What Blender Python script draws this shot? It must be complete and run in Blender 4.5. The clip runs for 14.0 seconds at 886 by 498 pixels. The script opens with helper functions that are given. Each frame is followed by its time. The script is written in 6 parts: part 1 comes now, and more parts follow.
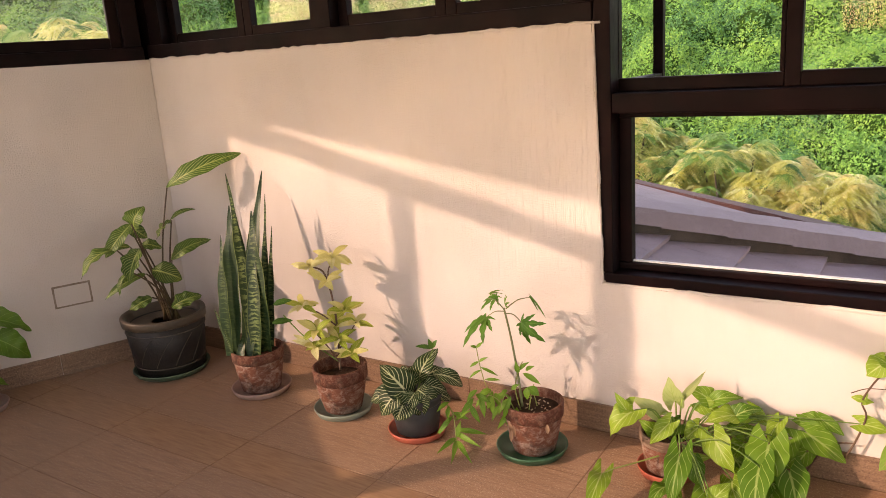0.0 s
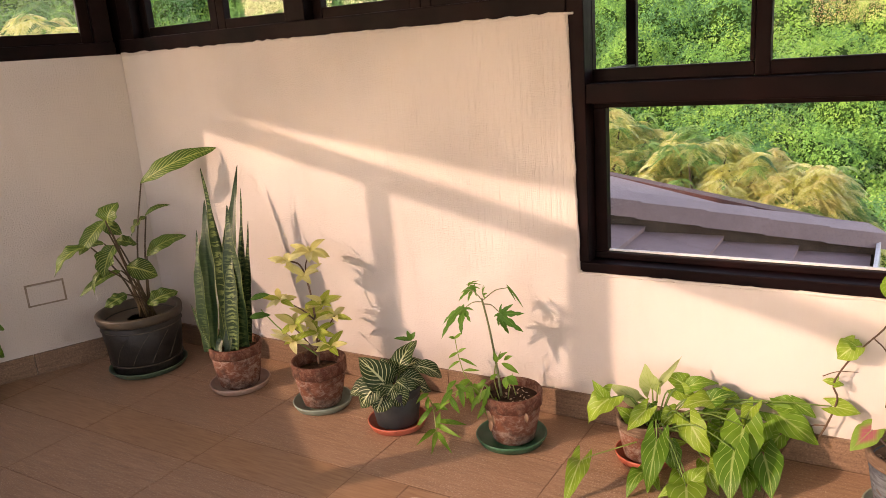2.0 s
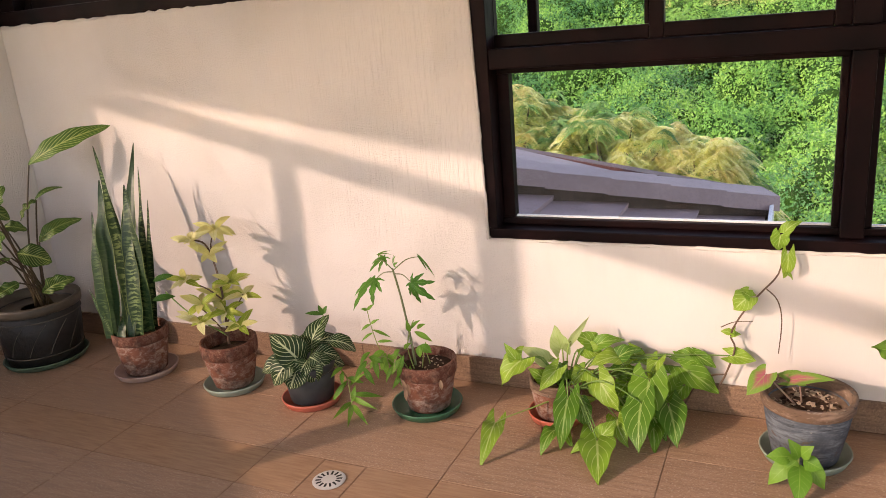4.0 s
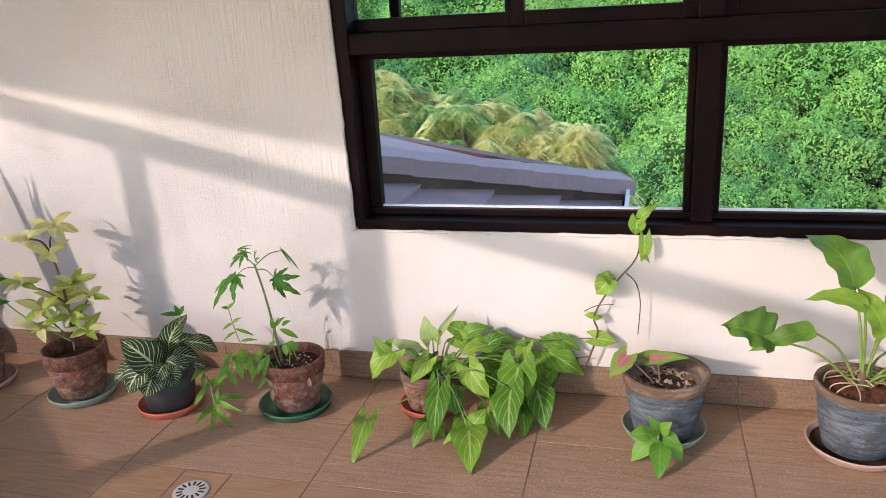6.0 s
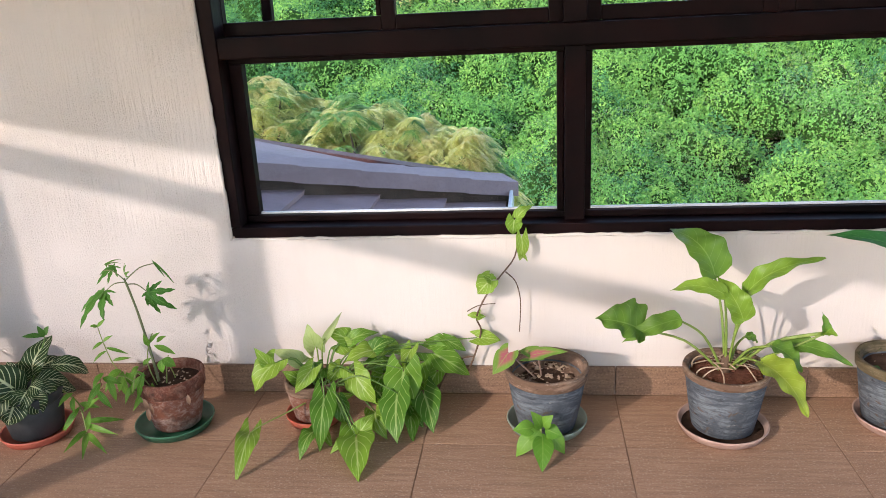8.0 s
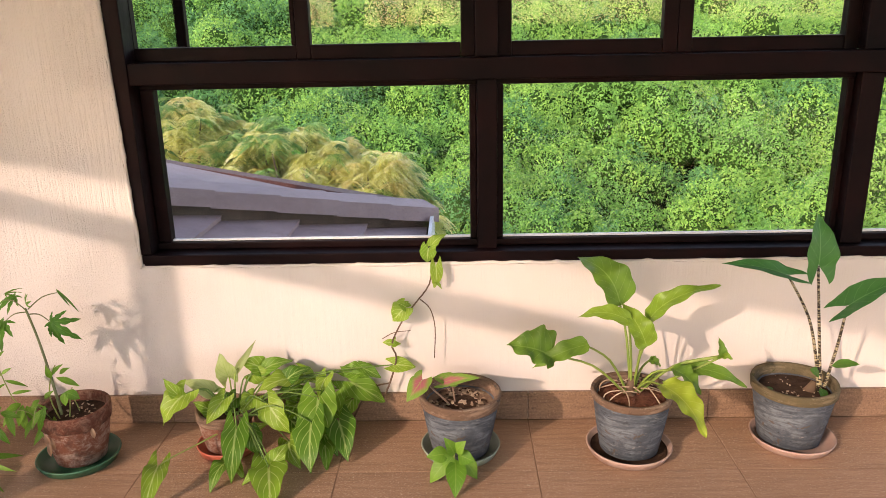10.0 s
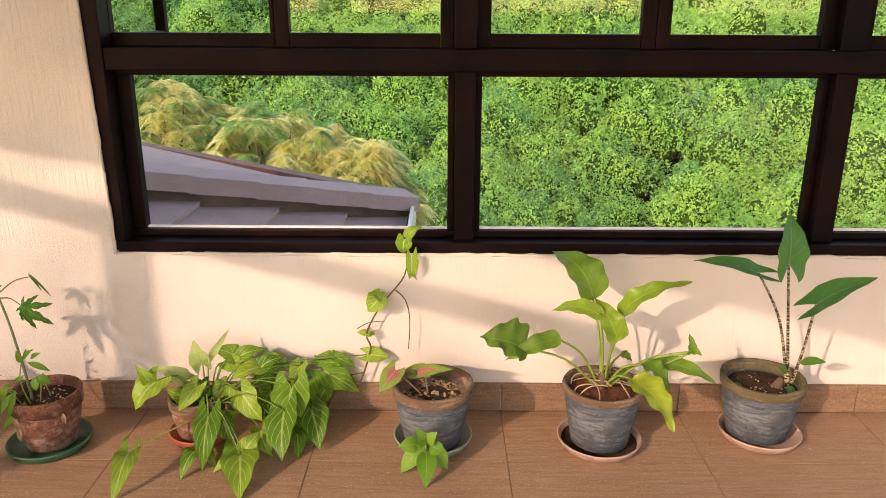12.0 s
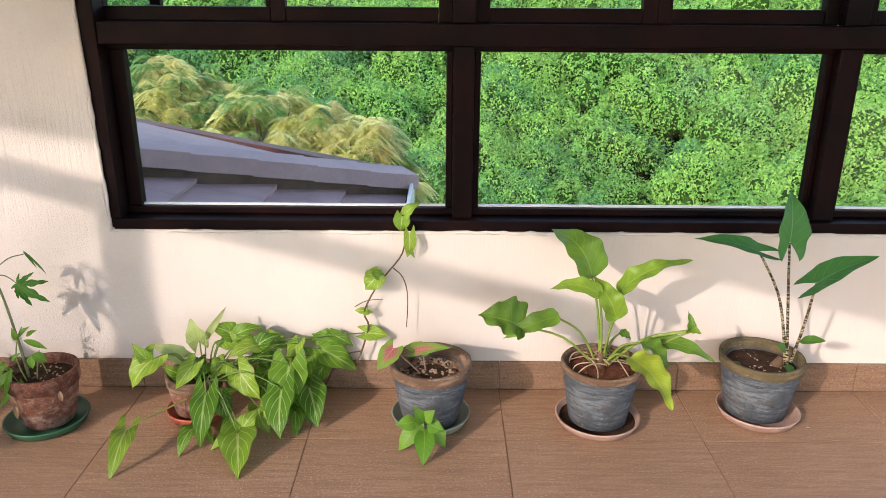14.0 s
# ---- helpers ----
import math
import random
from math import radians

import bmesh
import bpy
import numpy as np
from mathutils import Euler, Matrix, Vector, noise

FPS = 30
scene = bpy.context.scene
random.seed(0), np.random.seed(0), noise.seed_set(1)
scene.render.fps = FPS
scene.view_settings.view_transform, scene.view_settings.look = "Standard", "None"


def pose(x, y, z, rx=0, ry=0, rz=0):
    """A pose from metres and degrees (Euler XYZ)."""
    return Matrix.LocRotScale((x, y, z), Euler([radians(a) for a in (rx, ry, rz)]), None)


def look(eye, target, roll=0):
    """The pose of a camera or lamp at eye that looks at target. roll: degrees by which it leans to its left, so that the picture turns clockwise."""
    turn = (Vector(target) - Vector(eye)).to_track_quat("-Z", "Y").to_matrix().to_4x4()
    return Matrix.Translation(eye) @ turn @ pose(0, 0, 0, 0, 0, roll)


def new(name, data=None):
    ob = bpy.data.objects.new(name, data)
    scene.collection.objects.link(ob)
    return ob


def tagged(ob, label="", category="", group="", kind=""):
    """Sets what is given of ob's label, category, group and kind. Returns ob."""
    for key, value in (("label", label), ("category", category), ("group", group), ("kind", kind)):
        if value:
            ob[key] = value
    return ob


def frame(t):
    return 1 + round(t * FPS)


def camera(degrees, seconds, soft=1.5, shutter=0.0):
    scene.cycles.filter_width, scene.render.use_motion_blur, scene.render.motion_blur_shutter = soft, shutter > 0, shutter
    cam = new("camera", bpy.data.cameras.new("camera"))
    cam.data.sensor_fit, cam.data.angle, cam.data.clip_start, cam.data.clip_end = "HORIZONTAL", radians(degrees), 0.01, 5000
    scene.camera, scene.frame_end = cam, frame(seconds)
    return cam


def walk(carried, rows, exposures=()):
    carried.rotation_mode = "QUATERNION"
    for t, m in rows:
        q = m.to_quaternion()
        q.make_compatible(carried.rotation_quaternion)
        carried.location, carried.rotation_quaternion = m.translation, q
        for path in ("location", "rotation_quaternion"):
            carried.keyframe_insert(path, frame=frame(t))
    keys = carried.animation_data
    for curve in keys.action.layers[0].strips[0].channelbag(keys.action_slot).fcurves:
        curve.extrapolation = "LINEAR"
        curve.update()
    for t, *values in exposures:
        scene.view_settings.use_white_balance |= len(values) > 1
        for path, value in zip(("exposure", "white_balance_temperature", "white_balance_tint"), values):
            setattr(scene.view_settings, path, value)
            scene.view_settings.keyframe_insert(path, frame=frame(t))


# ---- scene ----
cam = camera(60.7, 14.0, soft=0.6)
SKY_STRENGTH, SUN_STRENGTH = 0.15, 0.76
PATH = [
    (0, (-0.346, -0.43, 1.39), (-1.413, 1.187, 0.892), -4.0),
    (0.5, (-0.346, -0.442, 1.374), (-1.403, 1.184, 0.886), -3.8),
    (1, (-0.347, -0.448, 1.382), (-1.389, 1.187, 0.89), -3.9),
    (1.5, (-0.342, -0.449, 1.376), (-1.379, 1.189, 0.884), -3.9),
    (2, (-0.34, -0.44, 1.375), (-1.356, 1.205, 0.864), -4.3),
    (2.5, (-0.332, -0.436, 1.367), (-1.307, 1.227, 0.834), -4.5),
    (3, (-0.314, -0.452, 1.344), (-1.235, 1.238, 0.8), -4.6),
    (5.5, (-0.323, -0.369, 1.311), (-0.93, 1.436, 0.699), -3.9),
    (6, (-0.324, -0.365, 1.317), (-0.825, 1.467, 0.692), -3.3),
    (6.5, (-0.316, -0.359, 1.318), (-0.757, 1.488, 0.69), -3.2),
    (7, (-0.308, -0.352, 1.33), (-0.693, 1.503, 0.689), -3.0),
    (7.5, (-0.29, -0.352, 1.321), (-0.613, 1.517, 0.684), -3.1),
    (8, (-0.275, -0.352, 1.309), (-0.509, 1.533, 0.683), -2.9),
    (8.5, (-0.256, -0.355, 1.316), (-0.407, 1.539, 0.693), -2.4),
    (9, (-0.248, -0.362, 1.319), (-0.343, 1.544, 0.72), -2.1),
    (11.5, (-0.208, -0.378, 1.354), (-0.211, 1.539, 0.785), -0.2),
    (12, (-0.204, -0.376, 1.345), (-0.205, 1.53, 0.74), 0.3),
    (12.5, (-0.203, -0.371, 1.35), (-0.199, 1.525, 0.714), 0.7),
    (13, (-0.198, -0.366, 1.341), (-0.198, 1.529, 0.701), 0.7),
    (13.5, (-0.204, -0.36, 1.338), (-0.202, 1.531, 0.687), 0.6),
    (14, (-0.199, -0.358, 1.337), (-0.199, 1.53, 0.678), 0.4),
]
EXPOSURES = [
    (0.0, 2.12, 9900, 35),
    (3.2, 2.06, 9300, 32),
    (4.3, 2.03, 7900, 26),
    (5.4, 2.02, 6700, 20),
    (9.2, 2.02, 6850, 18),
    (10.4, 2.02, 10300, 34),
    (11.3, 2.02, 13500, 40),
    (11.9, 2.02, 10300, 30),
    (12.6, 2.05, 7750, 21),
    (14.0, 2.06, 7350, 19),
]
walk(cam, [(t, look(eye, target, roll)) for t, eye, target, roll in PATH], EXPOSURES)

# ---- world and sun ----
SUN_WAY = Vector((0.9, 1.0, -0.57)).normalized()
sun_el = math.asin(-SUN_WAY.z)
sun_az = math.atan2(-SUN_WAY.x, -SUN_WAY.y)
world = bpy.data.worlds.new("sky")
scene.world = world
world.use_nodes = True
wn = world.node_tree
sky = wn.nodes.new("ShaderNodeTexSky")
sky.sky_type = "NISHITA"
sky.sun_disc = False
sky.sun_elevation = sun_el
sky.sun_rotation = sun_az
sky.dust_density = 0.5
wn.links.new(sky.outputs[0], wn.nodes["Background"].inputs[0])
wn.nodes["Background"].inputs[1].default_value = SKY_STRENGTH
sun = new("sun", bpy.data.lights.new("sun", "SUN"))
sun.data.energy = SUN_STRENGTH
sun.data.angle = radians(0.6)
sun.data.color = (1.0, 0.92, 0.83)
sun.matrix_world = look((-20, -20, 15), Vector((-20, -20, 15)) + SUN_WAY)


# ---- material helpers ----
class Mat:
    """A node material with a Principled shader and short ways to add nodes."""

    def __init__(self, name, colour=(0.5, 0.5, 0.5), rough=0.6, metal=0.0, spec=0.5):
        self.m = bpy.data.materials.new(name)
        self.m.use_nodes = True
        self.t = self.m.node_tree
        self.b = self.t.nodes["Principled BSDF"]
        self.b.inputs["Base Color"].default_value = (*colour, 1)
        self.b.inputs["Roughness"].default_value = rough
        self.b.inputs["Metallic"].default_value = metal
        self.b.inputs["Specular IOR Level"].default_value = spec

    def node(self, kind, **kw):
        n = self.t.nodes.new("ShaderNode" + kind)
        for k, v in kw.items():
            if k in n.inputs:
                self.put(n.inputs[k], v)
        return n

    def put(self, socket, v):
        if isinstance(v, bpy.types.NodeSocket):
            self.t.links.new(v, socket)
        elif isinstance(v, tuple) and len(v) == 3 and socket.type == "RGBA":
            socket.default_value = (*v, 1)
        else:
            socket.default_value = v

    def coords(self, which="Object", scale=(1, 1, 1)):
        tc = self.node("TexCoord")
        mp = self.node("Mapping", Vector=tc.outputs[which], Scale=scale)
        return mp.outputs[0]

    def noise(self, vec, scale, detail=4.0, rough=0.55, distortion=0.0):
        n = self.node("TexNoise", Vector=vec, Scale=scale, Detail=detail, Roughness=rough, Distortion=distortion)
        return n.outputs["Fac"]

    def ramp(self, fac, stops):
        n = self.node("ValToRGB", Fac=fac)
        e = n.color_ramp.elements
        e[0].position, e[0].color = stops[0][0], (*stops[0][1], 1)
        e[1].position, e[1].color = stops[-1][0], (*stops[-1][1], 1)
        for p, c in stops[1:-1]:
            k = e.new(p)
            k.color = (*c, 1)
        return n.outputs["Color"]

    def grey(self, fac, a, b, lo=0.0, hi=1.0):
        n = self.node("MapRange")
        self.put(n.inputs["Value"], fac)
        n.inputs["From Min"].default_value, n.inputs["From Max"].default_value = a, b
        n.inputs["To Min"].default_value, n.inputs["To Max"].default_value = lo, hi
        return n.outputs["Result"]

    def mix(self, fac, a, b, blend="MIX"):
        n = self.t.nodes.new("ShaderNodeMix")
        n.data_type, n.blend_type = "RGBA", blend
        self.put(n.inputs[0], fac)
        self.put(n.inputs[6], a)
        self.put(n.inputs[7], b)
        return n.outputs[2]

    def maths(self, op, a, b=0.0):
        n = self.t.nodes.new("ShaderNodeMath")
        n.operation = op
        self.put(n.inputs[0], a)
        self.put(n.inputs[1], b)
        return n.outputs[0]

    def colour(self, v):
        self.put(self.b.inputs["Base Color"], v)

    def rough(self, v):
        self.put(self.b.inputs["Roughness"], v)

    def bump(self, height, strength=0.3, distance=0.01, prior=None):
        n = self.node("Bump", Height=height, Strength=strength, Distance=distance)
        if prior is not None:
            self.put(n.inputs["Normal"], prior)
        self.put(self.b.inputs["Normal"], n.outputs[0])
        return n.outputs[0]


def make_plaster():
    k = Mat("painted_plaster", rough=0.7, spec=0.25)
    v = k.coords()
    stroke = k.noise(k.coords(scale=(75, 75, 4)), 1.0, 5, 0.6)
    stipple = k.noise(v, 150, 4, 0.7)
    swell = k.noise(v, 5, 3)
    grain = k.noise(v, 260, 3)
    broad = k.noise(v, 1.3, 4)
    patch = k.noise(v, 2.3, 3)
    mid = k.noise(k.coords(scale=(9, 9, 2.5)), 1.0, 4)
    c = k.ramp(broad, [(0.25, (0.585, 0.532, 0.500)), (0.75, (0.655, 0.602, 0.570))])
    c = k.mix(k.grey(mid, 0.5, 0.8, 0.0, 0.25), c, (0.53, 0.475, 0.437))
    k.colour(c)
    b = k.bump(swell, 0.3, 0.015)
    sep = k.node("SeparateXYZ", Vector=v)
    brushed = k.maths("MULTIPLY", k.grey(sep.outputs[0], -2.3, -1.7, 0.1, 1.0), k.grey(sep.outputs[2], 0.5, 0.75, 0.12, 1.0))
    stippled = k.maths("MULTIPLY", k.grey(sep.outputs[0], -0.95, -1.4, 0.05, 1.0), k.grey(patch, 0.38, 0.6, 0.25, 1.0))
    b = k.bump(k.maths("MULTIPLY", k.grey(stroke, 0.35, 0.75), brushed), 0.5, 0.006, b)
    b = k.bump(k.maths("MULTIPLY", k.grey(stipple, 0.25, 0.85), stippled), 0.8, 0.006, b)
    k.bump(grain, 0.2, 0.002, b)
    return k.m


def make_tile():
    k = Mat("brown_floor_tile", rough=0.5, spec=0.4)
    v = k.coords()
    info = k.node("ObjectInfo")
    off = k.node("CombineXYZ", X=k.maths("MULTIPLY", info.outputs["Random"], 37.0), Y=k.maths("MULTIPLY", info.outputs["Random"], 11.0))
    vv = k.node("VectorMath", )
    vv.operation = "ADD"
    k.put(vv.inputs[0], v)
    k.put(vv.inputs[1], off.outputs[0])
    streak_map = k.node("Mapping", Vector=vv.outputs[0], Scale=(6, 75, 30))
    streak = k.noise(streak_map.outputs[0], 1.0, 5, 0.65)
    speck = k.noise(vv.outputs[0], 150, 2, 0.75)
    pepper = k.noise(vv.outputs[0], 330, 2, 0.7)
    broad = k.noise(vv.outputs[0], 3.0, 4)
    c = k.ramp(streak, [(0.30, (0.245, 0.136, 0.080)), (0.5, (0.36, 0.208, 0.128)), (0.70, (0.47, 0.292, 0.192))])
    c = k.mix(k.grey(broad, 0.3, 0.75, 0.0, 0.45), c, (0.24, 0.142, 0.086))
    c = k.mix(k.grey(speck, 0.57, 0.67, 0.0, 0.8), c, (0.62, 0.47, 0.36))
    c = k.mix(k.grey(pepper, 0.54, 0.68, 0.0, 0.85), c, (0.11, 0.06, 0.038))
    c = k.mix(k.maths("MULTIPLY", info.outputs["Random"], 0.22), c, (0.33, 0.21, 0.145))
    k.colour(c)
    k.rough(k.grey(streak, 0.3, 0.7, 0.42, 0.62))
    k.bump(k.maths("ADD", streak, speck), 0.35, 0.002)
    return k.m


def make_band_tile():
    k = Mat("reddish_border_tile", rough=0.42, spec=0.45)
    v = k.coords(scale=(9, 90, 30))
    streak = k.noise(v, 1.0, 5, 0.6)
    broad = k.noise(k.coords(), 4.0, 4)
    c = k.ramp(streak, [(0.3, (0.26, 0.135, 0.072)), (0.7, (0.40, 0.235, 0.135))])
    c = k.mix(k.grey(broad, 0.4, 0.75, 0.0, 0.5), c, (0.25, 0.15, 0.10))
    k.colour(c)
    k.bump(streak, 0.2, 0.002)
    return k.m


def make_base_tile():
    k = Mat("skirting_tile", rough=0.5, spec=0.4)
    streak = k.noise(k.coords(scale=(8, 8, 110)), 1.0, 5, 0.65)
    speck = k.noise(k.coords(), 150, 2, 0.75)
    dirt = k.noise(k.coords(), 9.0, 5, 0.65)
    c = k.ramp(streak, [(0.3, (0.165, 0.095, 0.06)), (0.7, (0.28, 0.172, 0.115))])
    c = k.mix(k.grey(dirt, 0.62, 0.72), c, (0.13, 0.075, 0.052))
    c = k.mix(k.grey(speck, 0.56, 0.68, 0.0, 0.5), c, (0.40, 0.28, 0.20))
    c = k.mix(k.grey(speck, 0.46, 0.36, 0.0, 0.7), c, (0.10, 0.06, 0.043))
    k.colour(c)
    k.bump(k.maths("ADD", streak, speck), 0.4, 0.002)
    return k.m


def make_frame():
    k = Mat("dark_painted_wood", rough=0.32, spec=0.07)
    grain = k.noise(k.coords(scale=(14, 40, 14)), 1.0, 5, 0.6)
    broad = k.noise(k.coords(), 5.0, 4)
    c = k.ramp(broad, [(0.3, (0.0025, 0.0015, 0.0022)), (0.7, (0.013, 0.0042, 0.0045))])
    k.colour(c)
    k.rough(k.grey(grain, 0.3, 0.7, 0.42, 0.6))
    k.bump(grain, 0.12, 0.002)
    return k.m


def make_simple(name, a, b, scale=6.0, rough=0.6, spec=0.4, bump=0.15, fine=60.0):
    k = Mat(name, rough=rough, spec=spec)
    n = k.noise(k.coords(), scale, 5, 0.6)
    f = k.noise(k.coords(), fine, 3)
    c = k.ramp(n, [(0.3, a), (0.7, b)])
    k.colour(k.mix(k.grey(f, 0.3, 0.8, 0.0, 0.35), c, tuple(x * 0.72 for x in a)))
    k.bump(f, bump, 0.004)
    return k.m


def make_pane():
    k = Mat("window_glass", colour=(1, 1, 1), rough=0.02)
    t = k.t
    clear = k.node("BsdfTransparent", Color=(0.985, 0.992, 0.988))
    gloss = k.node("BsdfGlossy", Color=(1, 1, 1), Roughness=0.03)
    fres = k.node("LayerWeight", Blend=0.5)
    smear = k.grey(k.noise(k.coords(), 3.0, 4), 0.4, 0.8, 0.6, 1.0)
    mixer = k.node("MixShader")
    edge = k.maths("ADD", k.maths("MULTIPLY", k.maths("POWER", fres.outputs["Facing"], 4.0), 0.3), 0.025)
    k.put(mixer.inputs[0], k.maths("MULTIPLY", edge, smear))
    k.put(mixer.inputs[1], clear.outputs[0])
    k.put(mixer.inputs[2], gloss.outputs[0])
    t.links.new(mixer.outputs[0], t.nodes["Material Output"].inputs["Surface"])
    return k.m


PLASTER = make_plaster()
TILE = make_tile()
BAND = make_band_tile()
BASE = make_base_tile()
FRAME = make_frame()
PANE = make_pane()
GROUT = make_simple("floor_grout", (0.22, 0.135, 0.09), (0.32, 0.20, 0.135), 20, 0.9, 0.2)
CEILING = make_simple("ceiling_paint", (0.74, 0.72, 0.69), (0.80, 0.78, 0.75), 2.0, 0.8, 0.2, 0.08)
ROOF = make_simple("mauve_roof_tile", (0.25, 0.175, 0.185), (0.36, 0.26, 0.27), 3.0, 0.6, 0.35, 0.15, 40)
ROOFRED = make_simple("red_brown_fascia", (0.075, 0.028, 0.022), (0.11, 0.04, 0.032), 5.0, 0.55)
WHITE = make_simple("white_painted_metal", (0.62, 0.62, 0.64), (0.74, 0.74, 0.76), 5.0, 0.4)
STEEL = make_simple("dull_metal", (0.45, 0.43, 0.40), (0.6, 0.58, 0.55), 12.0, 0.4)
DARK = make_simple("slot_shade", (0.012, 0.010, 0.009), (0.02, 0.017, 0.015), 12.0, 0.8)


# ---- mesh helpers ----
def mesh_of(bm, name, material, smooth=False):
    me = bpy.data.meshes.new(name)
    bm.normal_update()
    bm.to_mesh(me)
    bm.free()
    for m in material if isinstance(material, (list, tuple)) else [material]:
        me.materials.append(m)
    if smooth:
        me.polygons.foreach_set("use_smooth", [True] * len(me.polygons))
    return me


def part(name, bm, material, parent, label="", smooth=False):
    """Links a bmesh as one mesh object under a thing or a part."""
    ob = new(name, mesh_of(bm, name, material, smooth))
    ob.parent = parent
    if label:
        tagged(ob, label)
    return ob


def thing(name, bm, material, label, category, group="", kind="", smooth=False):
    ob = new(name, mesh_of(bm, name, material, smooth))
    return tagged(ob, label, category, group, kind)


def holder(name, at, label, category, group="", kind=""):
    ob = new(name)
    ob.empty_display_size = 0.05
    ob.matrix_world = at if isinstance(at, Matrix) else Matrix.Translation(at)
    return tagged(ob, label, category, group, kind)


def box(bm, lo, hi, m=None, bevel=0.0):
    lo, hi = Vector(lo), Vector(hi)
    r = bmesh.ops.create_cube(bm, size=1.0)
    mat = Matrix.Translation((lo + hi) / 2) @ Matrix.Diagonal((*(hi - lo), 1))
    bmesh.ops.transform(bm, matrix=(m or Matrix()) @ mat, verts=r["verts"])
    if bevel:
        edges = list({e for v in r["verts"] for e in v.link_edges})
        bmesh.ops.bevel(bm, geom=edges, offset=bevel, segments=2, profile=0.6, affect="EDGES")


def boxed(*args, **kw):
    bm = bmesh.new()
    box(bm, *args, **kw)
    return bm


def prism(outline, depth, m, bevel=0.0):
    """An outline in the local xz plane, pushed along local +y by depth."""
    bm = bmesh.new()
    face = bm.faces.new([bm.verts.new((x, 0, z)) for x, z in outline])
    r = bmesh.ops.extrude_face_region(bm, geom=[face])
    bmesh.ops.translate(bm, vec=(0, depth, 0), verts=[v for v in r["geom"] if isinstance(v, bmesh.types.BMVert)])
    bmesh.ops.recalc_face_normals(bm, faces=bm.faces)
    if bevel:
        bmesh.ops.bevel(bm, geom=bm.edges[:], offset=bevel, segments=2, affect="EDGES")
    bmesh.ops.transform(bm, matrix=m, verts=bm.verts)
    return bm


def lathe(profile, segments=40, wobble=0.0):
    """A body of revolution from (radius, height) pairs."""
    bm = bmesh.new()
    rings = []
    for r, z in profile:
        ring = []
        for i in range(segments):
            a = 2 * math.pi * i / segments
            rr = r * (1 + wobble * noise.noise(Vector((math.cos(a) * 1.5, math.sin(a) * 1.5, z * 9)))) if wobble else r
            ring.append(bm.verts.new((rr * math.cos(a), rr * math.sin(a), z)))
        rings.append(ring)
    for lower, upper in zip(rings, rings[1:]):
        for i in range(segments):
            j = (i + 1) % segments
            bm.faces.new((lower[i], lower[j], upper[j], upper[i]))
    bm.faces.new(list(reversed(rings[0])))
    bm.faces.new(rings[-1])
    bmesh.ops.recalc_face_normals(bm, faces=bm.faces)
    return bm


def tube(points, radii, sides=7):
    """A tapered round stem through points."""
    bm = bmesh.new()
    pts = [Vector(p) for p in points]
    rings = []
    for i, p in enumerate(pts):
        way = (pts[min(i + 1, len(pts) - 1)] - pts[max(i - 1, 0)]).normalized()
        side = way.orthogonal().normalized() if i == 0 else (rings[-1][1] - way * rings[-1][1].dot(way)).normalized()
        other = way.cross(side)
        r = radii[i] if isinstance(radii, (list, tuple)) else radii
        ring = [bm.verts.new(p + r * (math.cos(a) * side + math.sin(a) * other)) for a in (2 * math.pi * k / sides for k in range(sides))]
        rings.append((ring, side))
    for (a, _), (b, _) in zip(rings, rings[1:]):
        for k in range(sides):
            bm.faces.new((a[k], a[(k + 1) % sides], b[(k + 1) % sides], b[k]))
    bm.faces.new(list(reversed(rings[0][0])))
    bm.faces.new(rings[-1][0])
    return bm


def bend(a, b, lift=0.0, n=8, side=(0, 0, 0)):
    """Points on a gentle arc from a to b, raised in the middle."""
    a, b, side = Vector(a), Vector(b), Vector(side)
    return [a.lerp(b, i / n) + (Vector((0, 0, lift)) + side) * (4 * (i / n) * (1 - i / n)) for i in range(n + 1)]


# ---- plan of the room ----
WALL_Y = 2.0
CORNER = Vector((-3.57, WALL_Y))
LEFT_WAY = Vector((-0.41, -0.912)).normalized()
LEFT_END = CORNER + LEFT_WAY * 0.96
REAR_L = Vector((-5.2, 0.764))
REAR_WAY = Vector((0.8004, -0.5995)).normalized()
RIGHT_X = 2.6
REAR_R = REAR_L + REAR_WAY * ((RIGHT_X - REAR_L.x) / REAR_WAY.x)
CEIL_Z = 2.7
SILL_HIGH, SILL_LOW, OPEN_L = 1.46, 0.572, -1.285
ROOM = [Vector((RIGHT_X, WALL_Y)), CORNER, LEFT_END, REAR_L, REAR_R]


def wall_frame(a, b):
    """Local x from a to b along the wall's inner face, local y outwards."""
    way = (b - a).normalized()
    out = Vector((-way.y, way.x))
    return Matrix(((way.x, out.x, 0, a.x), (way.y, out.y, 0, a.y), (0, 0, 1, 0), (0, 0, 0, 1)))


# window wall, with a low and a high sill
T = 0.2
nm = Matrix.Translation((0, WALL_Y, 0))
thing("wall_north", prism([(CORNER.x - 0.12, -0.05), (RIGHT_X + 0.2, -0.05), (RIGHT_X + 0.2, SILL_LOW), (OPEN_L, SILL_LOW), (OPEN_L - 0.02, SILL_HIGH), (CORNER.x - 0.12, SILL_HIGH)], T, nm, 0.007),
      PLASTER, "off-white hand-plastered wall under the windows", "wall", kind="structure")
thing("lintel_north", boxed((CORNER.x - 0.12, WALL_Y, 2.42), (RIGHT_X + 0.2, WALL_Y + T, CEIL_Z)), PLASTER, "off-white plaster lintel above the windows", "wall", kind="structure")
